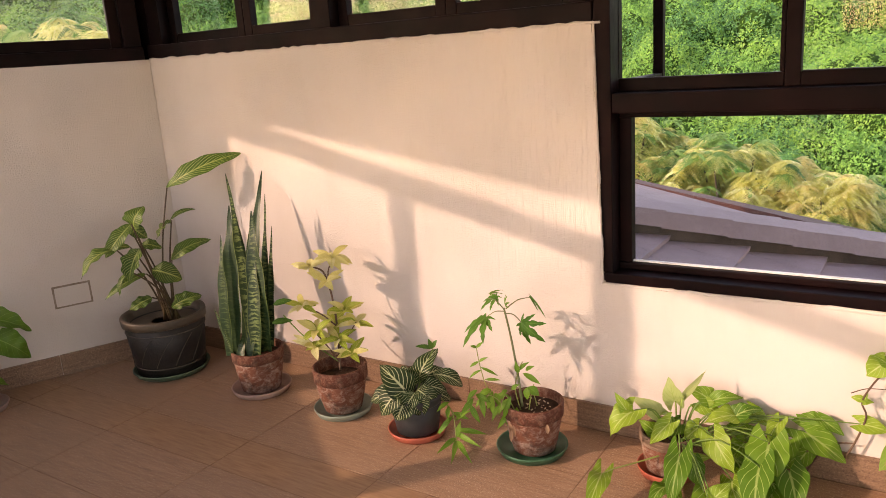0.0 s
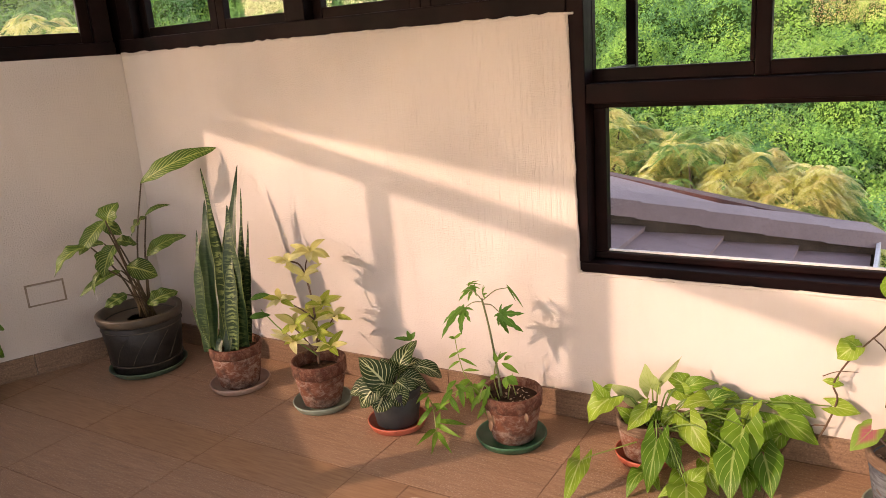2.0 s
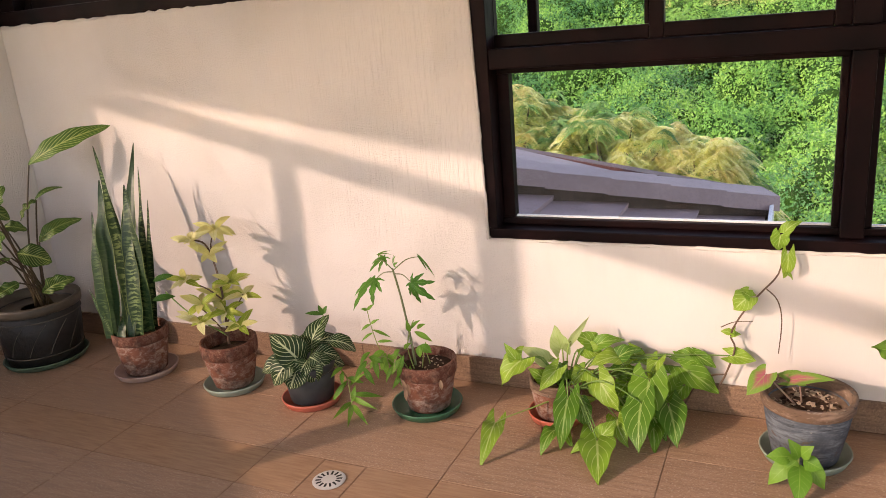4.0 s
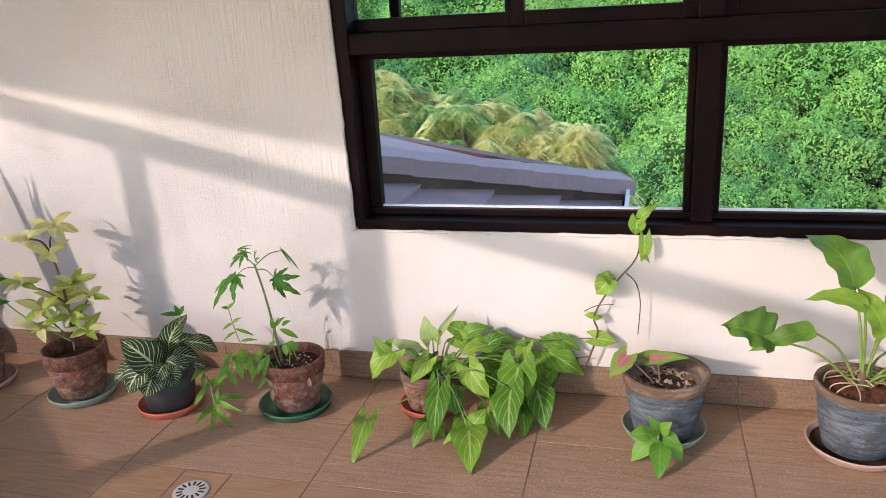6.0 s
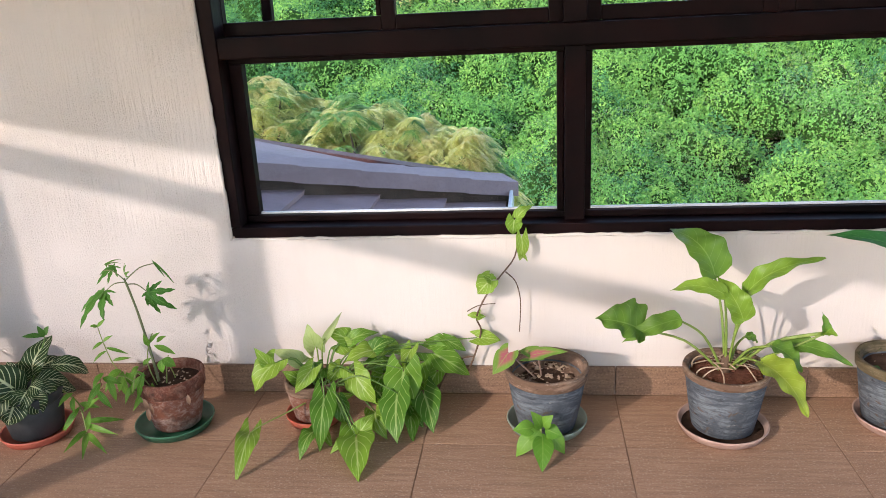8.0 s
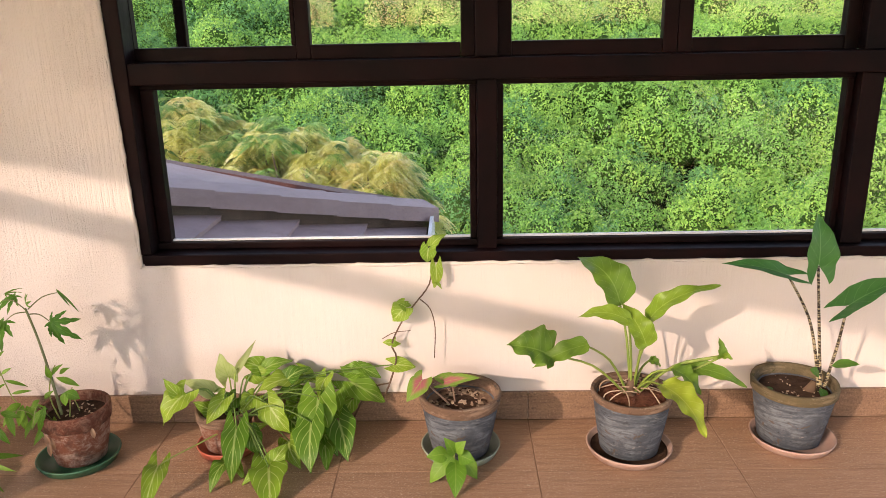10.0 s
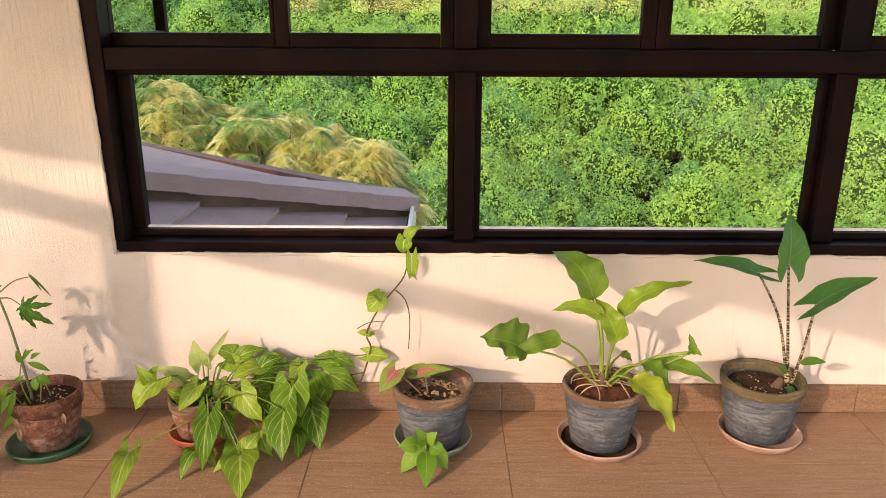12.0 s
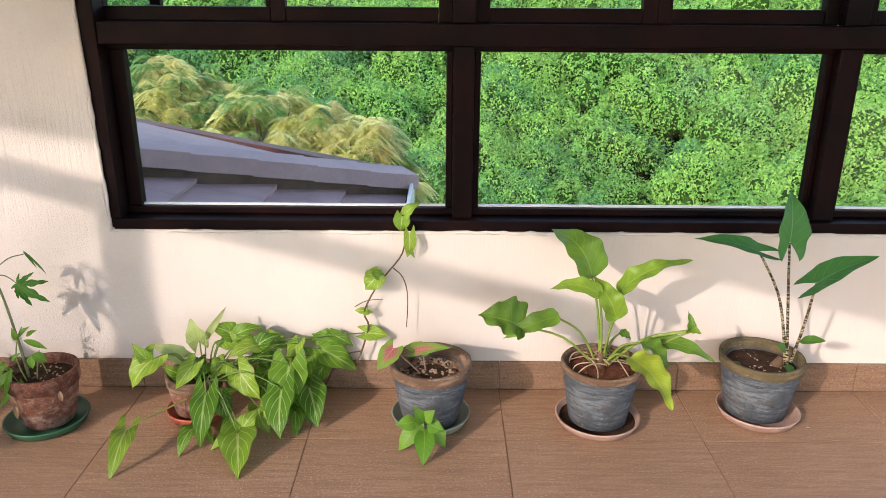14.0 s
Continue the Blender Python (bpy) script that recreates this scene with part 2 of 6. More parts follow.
# slanted wall beside the corner
lm = wall_frame(LEFT_END, CORNER)
LEFT_LEN = (CORNER - LEFT_END).length
bm = prism([(0, -0.05), (LEFT_LEN, -0.05), (LEFT_LEN, SILL_HIGH), (0, SILL_HIGH)], T, lm, 0.004)
thing("wall_west", bm, PLASTER, "off-white plaster wall with a covered wall box", "wall", kind="structure")
thing("lintel_west", boxed((0, 0, 2.42), (LEFT_LEN, T, CEIL_Z), lm), PLASTER, "off-white plaster lintel above the side window", "wall", kind="structure")
rm = wall_frame(REAR_L, LEFT_END)
thing("wall_return", boxed((0, 0, -0.05), ((LEFT_END - REAR_L).length - 0.004, T, CEIL_Z), rm), PLASTER, "plain off-white plaster wall", "wall", kind="structure")
em = wall_frame(Vector((RIGHT_X, WALL_Y)), REAR_R)
EAST_LEN = (REAR_R - Vector((RIGHT_X, WALL_Y))).length
for name, lo, hi in (("wall_east", (0.004, 0, -0.05), (0.12, T, CEIL_Z)), ("wall_east_end", (EAST_LEN - 0.12, 0, -0.05), (EAST_LEN, T, CEIL_Z)),
                     ("wall_east_sill", (0.12, 0, -0.05), (EAST_LEN - 0.12, T, SILL_LOW)), ("wall_east_lintel", (0.12, 0, 2.4), (EAST_LEN - 0.12, T, CEIL_Z))):
    thing(name, boxed(lo, hi, em), PLASTER, "plain off-white plaster wall", "wall", kind="structure")
# rear wall with the sunlit window
bmx = wall_frame(REAR_R, REAR_L)
REAR_LEN = (REAR_L - REAR_R).length
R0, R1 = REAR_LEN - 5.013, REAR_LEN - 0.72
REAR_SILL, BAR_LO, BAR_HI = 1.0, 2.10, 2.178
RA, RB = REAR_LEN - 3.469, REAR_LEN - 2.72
for name, lo, hi in (("wall_south", (R0 - 0.2, 0, -0.05), (R0, T, CEIL_Z)), ("wall_south_corner", (-0.2, 0, -0.05), (0.25, T, CEIL_Z)),
                     ("wall_south_threshold", (0.25, 0, -0.05), (R0 - 0.2, T, 0.1)), ("wall_south_head", (0.25, 0, 2.45), (R0 - 0.2, T, CEIL_Z)),
                     ("wall_south_end", (R1, 0, -0.05), (REAR_LEN + 0.2, T, CEIL_Z)), ("wall_south_sill", (RA, 0, -0.05), (R1, T, REAR_SILL)),
                     ("wall_south_low_sill", (R0, 0, -0.05), (RA - 0.002, T, 0.1)),
                     ("wall_south_high_lintel", (R0, 0, 2.42), (RB - 0.002, T, CEIL_Z))):
    thing(name, boxed(lo, hi, bmx), PLASTER, "plain off-white plaster wall", "wall", kind="structure")
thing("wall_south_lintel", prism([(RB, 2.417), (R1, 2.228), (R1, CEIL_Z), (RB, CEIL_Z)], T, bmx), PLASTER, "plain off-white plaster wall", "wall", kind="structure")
rear = holder("window_rear", (0, 0, 0), "dark wooden window frame with a thick transom", "window", kind="structure")
part("transom", boxed((REAR_LEN - 3.31, 0.06, BAR_LO), (R1, 0.12, BAR_HI), bmx), FRAME, rear)
for a, w in ((1.448, 0.042), (2.108, 0.058)):
    part("mullion", boxed((REAR_LEN - a - w, 0.06, REAR_SILL), (REAR_LEN - a + w, 0.12, BAR_LO), bmx), FRAME, rear)
# ceiling
bm = bmesh.new()
f = bm.faces.new([bm.verts.new((p.x, p.y, CEIL_Z)) for p in [Vector((RIGHT_X + 0.2, WALL_Y + T)), CORNER + Vector((-0.2, T)), LEFT_END + Vector((-0.3, 0.2)), REAR_L + Vector((-0.3, 0)), REAR_R + Vector((0.2, -0.4))]])
r = bmesh.ops.extrude_face_region(bm, geom=[f])
bmesh.ops.translate(bm, vec=(0, 0, 0.15), verts=[v for v in r["geom"] if isinstance(v, bmesh.types.BMVert)])
bmesh.ops.recalc_face_normals(bm, faces=bm.faces)
thing("ceiling", bm, CEILING, "plain white painted ceiling", "ceiling", kind="structure")
# floor slab; its tiles are laid last
bm = bmesh.new()
f = bm.faces.new([bm.verts.new((p.x, p.y, -0.0016)) for p in ROOM])
r = bmesh.ops.extrude_face_region(bm, geom=[f])
bmesh.ops.translate(bm, vec=(0, 0, -0.2), verts=[v for v in r["geom"] if isinstance(v, bmesh.types.BMVert)])
bmesh.ops.recalc_face_normals(bm, faces=bm.faces)
FLOOR = thing("floor", bm, GROUT, "brown wood-grained ceramic tile floor with dark joints", "floor", kind="structure")


# ---- windows ----
def bar(name, parent, lo, hi, m=None, bevel=0.004, label=""):
    return part(name, boxed(lo, hi, m, bevel), FRAME, parent, label)


def pane(parent, lo, hi, m=None):
    ob = part("pane", boxed(lo, hi, m), PANE, parent)
    ob.visible_shadow = False
    return ob


F0, F1 = WALL_Y + 0.035, WALL_Y + 0.125
GY = 2.108
FF = WALL_Y + 0.008
LOW_Z0, LOW_Z1, TOP_Z = 0.632, 1.140, 2.42
low = holder("window_1", (0, 0, 0), "large dark-brown wooden window with fixed lower panes", "window", kind="structure")
bar("bottom_rail", low, (OPEN_L, FF, SILL_LOW), (RIGHT_X, F1, SILL_LOW + 0.036))
bar("inner_bead", low, (OPEN_L + 0.03, F0 + 0.04, SILL_LOW + 0.037), (RIGHT_X, F1, LOW_Z0))
bar("side_post", low, (OPEN_L - 0.025, FF + 0.002, SILL_LOW + 0.036), (OPEN_L + 0.033, F1, TOP_Z))
bar("side_bead", low, (OPEN_L + 0.034, F0 + 0.045, LOW_Z0 + 0.001), (-1.207, F1 - 0.003, LOW_Z1))
bar("transom", low, (OPEN_L + 0.034, FF + 0.006, LOW_Z1 + 0.02), (RIGHT_X, F1, 1.2262))
bar("transom_bead", low, (OPEN_L + 0.034, F0 + 0.045, LOW_Z1), (RIGHT_X, F1 - 0.002, LOW_Z1 + 0.0195))
POSTS = [(-0.192, -0.083), (1.000, 1.113)]
GLASS_X = [(-1.207, -0.192), (-0.083, 1.000), (1.113, 2.20)]
for x0, x1 in POSTS:
    bar("mullion", low, (x0 + 0.022, F0 + 0.004, SILL_LOW + 0.0365), (x1 - 0.022, F1, LOW_Z1 + 0.0195))
    bar("mullion_bead", low, (x0, F0 + 0.045, LOW_Z0 + 0.001), (x0 + 0.0215, F1 - 0.004, LOW_Z1))
    bar("mullion_bead", low, (x1 - 0.0215, F0 + 0.045, LOW_Z0 + 0.001), (x1, F1 - 0.004, LOW_Z1))
    bar("upper_mullion", low, (x0 + 0.018, F0 + 0.004, 1.2266), (x1 - 0.020, GY - 0.0225, TOP_Z))
for x0, x1 in GLASS_X:
    part("putty_line", boxed((x0, GY - 0.012, LOW_Z0 + 0.0005), (x1, GY - 0.001, LOW_Z0 + 0.007)), WHITE, low, "thin pale strip along the bottom of the pane")
    pane(low, (x0 - 0.004, GY, LOW_Z0 - 0.004), (x1 + 0.004, GY + 0.005, LOW_Z1 + 0.004))
bar("head_rail", low, (OPEN_L, F0, 2.36), (RIGHT_X, F1 - 0.004, TOP_Z - 0.001))


def sash(parent, w, h, m, rail=0.05):
    """A framed casement sash from the hinge at local x 0 to w, its pane inside."""
    bar("stile", parent, (0, 0, 0), (rail, 0.04, h), m)
    bar("stile", parent, (w - rail, 0, 0), (w, 0.04, h), m)
    bar("rail", parent, (rail + 0.0005, 0.002, 0), (w - rail - 0.0005, 0.038, rail), m)
    bar("rail", parent, (rail + 0.0005, 0.002, h - rail), (w - rail - 0.0005, 0.038, h), m)
    pane(parent, (rail - 0.003, 0.018, rail - 0.003), (w - rail + 0.003, 0.023, h - rail + 0.003), m)


cas_h = 2.36 - 1.227
# casements over the low panes: the first stands open
for x0, x1, swing in ((-1.25, -0.725, 90), (-0.736, -0.172, 0), (-0.103, 0.4585, 0), (0.4595, 1.0215, 0), (1.0915, 1.653, 0), (1.654, 2.22, 0)):
    ob = holder("casement_sash", (0, 0, 0), "dark wooden casement sash" + (" standing open" if swing else ""), "window", group="casement sashes")
    m = Matrix.Translation((x0, GY - 0.022, 1.2265)) @ Matrix.Rotation(radians(swing), 4, "Z")
    sash(ob, x1 - x0, cas_h, m, 0.045 if not swing else 0.035)
bar("sash_stop", low, (OPEN_L + 0.034, GY - 0.02, 1.2268), (-0.7370, GY + 0.012, 1.270))
bar("sash_stop", low, (-0.7515, GY - 0.018, 1.2705), (-0.7370, GY + 0.012, 2.36))
# high windows over the solid wall
high = holder("window_2", (0, 0, 0), "dark-brown wooden window row above the high sill", "window", kind="structure")
bar("bottom_rail", high, (CORNER.x - 0.02, FF, SILL_HIGH), (OPEN_L - 0.028, F1, 1.525))
bar("head_rail", high, (CORNER.x - 0.02, F0, 2.36), (OPEN_L - 0.028, F1, TOP_Z - 0.001))
for x0, x1 in ((-3.59, -3.50), (-2.545, -2.44), (-1.40, -1.313)):
    bar("post", high, (x0, F0 - 0.005, 1.5255), (x1, F1 - 0.004, 2.359))
for x0, x1 in ((-3.498, -2.99), (-2.988, -2.547), (-2.438, -1.92), (-1.918, -1.402)):
    ob = holder("casement_sash", (0, 0, 0), "dark wooden casement sash", "window", group="casement sashes")
    sash(ob, x1 - x0, 0.832, Matrix.Translation((x0, F0 + 0.05, 1.526)), 0.045)
bar("corner_post", high, (CORNER.x - 0.14, F0 + 0.002, SILL_HIGH), (CORNER.x - 0.0205, F1 + 0.01, TOP_Z - 0.002))
# side window
side = holder("window_3", (0, 0, 0), "dark-brown wooden side window above the slanted wall", "window", kind="structure")
bar("bottom_rail", side, (0.0, 0.009, SILL_HIGH), (LEFT_LEN - 0.02, 0.17, 1.52), lm)
bar("head_rail", side, (0.0, 0.035, 2.36), (LEFT_LEN - 0.02, 0.17, TOP_Z - 0.001), lm)
for a, b in ((0.0, 0.07), (LEFT_LEN - 0.10, LEFT_LEN - 0.02)):
    bar("post", side, (a, 0.035, 1.5205), (b, 0.166, 2.359), lm)
ob = holder("casement_sash", (0, 0, 0), "dark wooden casement sash", "window", group="casement sashes")
sash(ob, LEFT_LEN - 0.174, 0.835, lm @ Matrix.Translation((0.072, 0.07, 1.522)), 0.05)

# ---- skirting ----
def skirting(name, m, length, first):
    ob = holder(name, (0, 0, 0), "brown ceramic skirting tiles along the wall", "baseboard", kind="structure")
    x = first
    while x < length:
        lo, hi = max(x + 0.001, 0.0), min(x + 0.619, length)
        if hi - lo > 0.02:
            part("tile", boxed((lo, -0.013, 0.0), (hi, 0.001, 0.104), m, 0.002), BASE, ob)
        x += 0.62


skirting("baseboard_north", Matrix.Translation((CORNER.x, WALL_Y, 0)), RIGHT_X - CORNER.x, -0.15)
skirting("baseboard_west", lm, LEFT_LEN - 0.006, -0.3)

# plaster ridge, and the covered wall box on the slanted wall
ridge = holder("plaster_trim", (0, 0, 0), "uneven plaster ridge along the window frame", "trim", kind="structure")
rgr = random.Random(4)
for p, q, n in (((OPEN_L, SILL_LOW - 0.003), (RIGHT_X, SILL_LOW - 0.003), 130), ((OPEN_L - 0.003, SILL_LOW), (OPEN_L - 0.023, SILL_HIGH), 34), ((CORNER.x, SILL_HIGH - 0.003), (OPEN_L, SILL_HIGH - 0.003), 80)):
    pts = [(p[0] + (q[0] - p[0]) * i / n + rgr.uniform(-0.002, 0.002), WALL_Y + 0.003, p[1] + (q[1] - p[1]) * i / n + rgr.uniform(-0.0025, 0.0025)) for i in range(n + 1)]
    part("ridge", tube(pts, [rgr.uniform(0.003, 0.0085) for _ in pts], 6), PLASTER, ridge, smooth=True)
wb = holder("wall_box", (0, 0, 0), "painted-over rectangular wall box cover", "wall plate")
part("surround", prism([(0.325, 0.322), (0.525, 0.318), (0.527, 0.452), (0.323, 0.458)], -0.003, lm, 0.001), PLASTER, wb)
# groove's shadow and its grime are both put into one dark colour
GROOVE_DARK = make_simple("shaded_grimy_groove", (0.22, 0.17, 0.13), (0.33, 0.27, 0.22), 20.0, 0.8)
part("groove", boxed((0.343, -0.0045, 0.333), (0.513, -0.0032, 0.443), lm), GROOVE_DARK, wb, "dark line round the cover for the groove's shadow and grime")
part("cover", boxed((0.352, -0.010, 0.342), (0.504, -0.0035, 0.434), lm, 0.002), PLASTER, wb)
# ---- outside: ground, wooded hill, trees, lower roof ----
def make_leafy(name, dark, mid, light, rough=0.55, through_light=0.22):
    k = Mat(name, rough=rough, spec=0.3)
    geo = k.node("NewGeometry")
    big = k.noise(k.coords(), 0.16, 3)
    c = k.ramp(geo.outputs["Random Per Island"], [(0.0, dark), (0.5, mid), (1.0, light)])
    c = k.mix(k.grey(big, 0.42, 0.62, 0.0, 0.4), c, k.mix(0.5, dark, light), "MIX")
    k.colour(c)
    tr = k.node("BsdfTranslucent", Color=c)
    mixer = k.node("MixShader")
    mixer.inputs[0].default_value = through_light
    k.put(mixer.inputs[1], k.b.outputs[0])
    k.put(mixer.inputs[2], tr.outputs[0])
    k.t.links.new(mixer.outputs[0], k.t.nodes["Material Output"].inputs["Surface"])
    return k.m


HILL_A = make_leafy("hill_leaves", (0.048, 0.18, 0.032), (0.135, 0.38, 0.065), (0.225, 0.52, 0.11))
HILL_B = make_leafy("hill_leaves_pale", (0.085, 0.25, 0.035), (0.19, 0.43, 0.07), (0.30, 0.56, 0.115))
HILL_C = make_leafy("hill_leaves_deep", (0.026, 0.13, 0.04), (0.062, 0.24, 0.07), (0.12, 0.36, 0.11))
FERN_Y = make_leafy("feathery_yellow", (0.60, 0.62, 0.20), (0.80, 0.80, 0.36), (0.90, 0.90, 0.55), 0.6, 0.45)
FERN_G = make_leafy("feathery_green", (0.16, 0.38, 0.13), (0.27, 0.50, 0.18), (0.42, 0.60, 0.22), 0.6, 0.45)
FERN_D = make_leafy("feathery_deep_green", (0.06, 0.17, 0.07), (0.11, 0.27, 0.11), (0.18, 0.36, 0.14), 0.6, 0.4)
FERN_P = make_leafy("feathery_tan", (0.55, 0.49, 0.17), (0.70, 0.63, 0.27), (0.82, 0.75, 0.40), 0.6, 0.4)
# near-black green: shade below the trees is put into this ground colour
GROUND_SHADE = make_simple("shaded_undergrowth", (0.012, 0.03, 0.008), (0.025, 0.05, 0.014), 0.4, 0.9, 0.1, 0.3, 4)
BARK = make_simple("grey_brown_bark", (0.06, 0.045, 0.035), (0.12, 0.095, 0.075), 8.0, 0.9, 0.2, 0.5, 30)


def hill_height(r, az):
    """Height of the far slope at r metres from the house, az radians right of straight ahead."""
    rise = -8.6 + 0.175 * (r - 12) + 0.0016 * max(r - 30, 0) ** 2
    return rise + 1.4 * noise.noise(Vector((az * 5, r * 0.07, 3.1)))


def joined_leaves(name, centres, normals, sizes, mats, mat_index, stretch=1.6):
    """Many small pointed leaves as one mesh, a triangle each."""
    n = len(centres)
    rng = np.random.default_rng(5)
    u = rng.normal(size=(n, 3)) - np.array([0.0, 0.0, 0.7])
    u -= normals * (u * normals).sum(1, keepdims=True)
    u /= np.linalg.norm(u, axis=1, keepdims=True)
    w = np.cross(normals, u)
    s = sizes[:, None]
    co = np.empty((n, 3, 3))
    co[:, 0] = centres - u * s * stretch * 0.4 + w * s * 0.5
    co[:, 1] = centres - u * s * stretch * 0.4 - w * s * 0.5
    co[:, 2] = centres + u * s * stretch * 0.6 - normals * s * 0.2
    me = bpy.data.meshes.new(name)
    me.vertices.add(n * 3)
    me.vertices.foreach_set("co", co.reshape(-1))
    me.loops.add(n * 3)
    me.loops.foreach_set("vertex_index", np.arange(n * 3, dtype=np.int32))
    me.polygons.add(n)
    me.polygons.foreach_set("loop_start", np.arange(0, n * 3, 3, dtype=np.int32))
    for m in mats:
        me.materials.append(m)
    me.polygons.foreach_set("material_index", mat_index.astype(np.int32))
    me.update(calc_edges=True)
    return me


# ground sheet that rises into the slope, coloured as dark as tree shade
bm = bmesh.new()
AZ = [radians(a) for a in range(-180, 181, 4)]
RADII = [9, 14, 20, 27, 35, 45, 58, 75, 100, 200, 800, 3000]
grid = []
for r in RADII:
    row = []
    for az in AZ:
        front = max(0.0, math.cos(az + 0.25)) ** 0.5
        h = -9.0 + (hill_height(min(r, 100), az) + 8.0) * front if r > 9 else -9.5
        row.append(bm.verts.new((r * math.sin(az), r * math.cos(az), h if r < 700 else -9.0)))
    grid.append(row)
for a, b in zip(grid, grid[1:]):
    for i in range(len(AZ) - 1):
        bm.faces.new((a[i], a[i + 1], b[i + 1], b[i]))
bm.faces.new(list(reversed(grid[0][:-1])))
bmesh.ops.recalc_face_normals(bm, faces=bm.faces)
thing("ground", bm, GROUND_SHADE, "valley-side ground, its colour darkened for the shade under the trees", "ground", kind="structure", smooth=True)

# wooded hillside, crown beside crown
rng = np.random.default_rng(11)
C, N, S, K = [], [], [], []
core_v, core_f = [], []
ring_a = np.linspace(0, 2 * math.pi, 9)[:-1]
ball = np.array([[0, 0, -1.0]] + [[math.cos(t) * math.cos(a), math.cos(t) * math.sin(a), math.sin(t)] for t in (-0.9, -0.3, 0.3, 0.9) for a in ring_a] + [[0, 0, 1.0]])
ball_f = [(0, 1 + (i + 1) % 8, 1 + i) for i in range(8)] + [(25 + i, 25 + (i + 1) % 8, 33) for i in range(8)]
ball_f += [(1 + 8 * j + i, 1 + 8 * j + (i + 1) % 8, 9 + 8 * j + (i + 1) % 8, 9 + 8 * j + i) for j in range(3) for i in range(8)]
r = 17.0
while r < 85:
    crown = 0.36 + r * 0.0165
    az = -1.15 + rng.uniform(0, 0.05)
    while az < 0.66:
        rr, aa = r + rng.uniform(-0.5, 0.5) * crown, az + rng.uniform(-0.2, 0.2) * crown / r
        rad = crown * rng.choice([0.7, 0.85, 1.0, 1.2, 1.6])
        if rr < 42 and aa < -0.72 or rr < 19.5 and aa < -0.3:
            az += crown * 1.35 / r
            continue
        cx, cy = rr * math.sin(aa), rr * math.cos(aa)
        cz = hill_height(rr, aa) + 0.6 + rad * rng.uniform(-0.7, 1.0) + 0.8 * noise.noise(Vector((cx * 0.45, cy * 0.45, 7.7)))
        size = (0.075 + 0.0042 * rr) * 0.38
        count = int(min(2 * 2 * math.pi * rad * rad / (1.5 * size * size), 20000))
        d = rng.normal(size=(count, 3))
        d /= np.linalg.norm(d, axis=1, keepdims=True)
        toward = np.array([-cx, -cy, 10.0])
        toward /= np.linalg.norm(toward)
        d = d[((d @ toward) > 0.05) & (d[:, 2] > -0.3)]
        ph = rng.uniform(0, 6.28, 6)
        lump = 1.0 + 0.20 * np.sin(4 * d[:, 0] + ph[0]) * np.sin(4 * d[:, 2] + ph[1]) + 0.15 * np.sin(9 * d[:, 0] + ph[2]) * np.sin(7 * d[:, 2] + ph[3]) + 0.06 * np.sin(17 * d[:, 0] + ph[4]) * np.sin(15 * d[:, 1] + ph[5])
        # added solid core per crown, seen as shade through gaps in the leaves
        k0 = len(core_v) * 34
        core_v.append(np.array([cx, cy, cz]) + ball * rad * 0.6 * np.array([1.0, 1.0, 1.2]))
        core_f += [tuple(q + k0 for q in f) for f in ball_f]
        C.append(np.array([cx, cy, cz]) + d * (lump * rng.uniform(0.78, 1.05, len(d)))[:, None] * rad * np.array([1.0, 1.0, 1.2]))
        tilt = d * 1.1 + np.array([-0.35, -0.4, 0.35]) + rng.normal(size=d.shape) * 0.55
        N.append(tilt / np.linalg.norm(tilt, axis=1, keepdims=True))
        S.append(size * rng.uniform(0.6, 1.3, len(d)))
        tone = rng.random()
        pale = 0.5 if aa > -0.1 else 0.2
        deep = 0.85 if aa > -0.1 else 0.55
        K.append(np.where(rng.random(len(d)) < 0.85, 1 if tone < pale else (2 if tone > deep else 0), 0))
        az += crown * 1.35 / r
    r += crown * 1.0
# cores take a dark green that holds the shade inside the crowns
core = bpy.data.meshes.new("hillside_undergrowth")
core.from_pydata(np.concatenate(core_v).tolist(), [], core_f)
core.materials.append(make_simple("crown_gap_shade", (0.018, 0.06, 0.010), (0.04, 0.11, 0.018), 2.5, 0.9, 0.1, 1.0, 9))
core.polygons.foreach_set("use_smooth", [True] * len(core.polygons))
tagged(new("hillside_undergrowth", core), "dark green crown cores standing for shade between the hillside leaves", "woods", kind="stuff")
me = joined_leaves("hillside_woods", np.concatenate(C), np.concatenate(N), np.concatenate(S), [HILL_A, HILL_B, HILL_C], np.concatenate(K))
tagged(new("hillside_woods", me), "dense sunlit green trees and creepers on the hillside", "woods", kind="stuff")


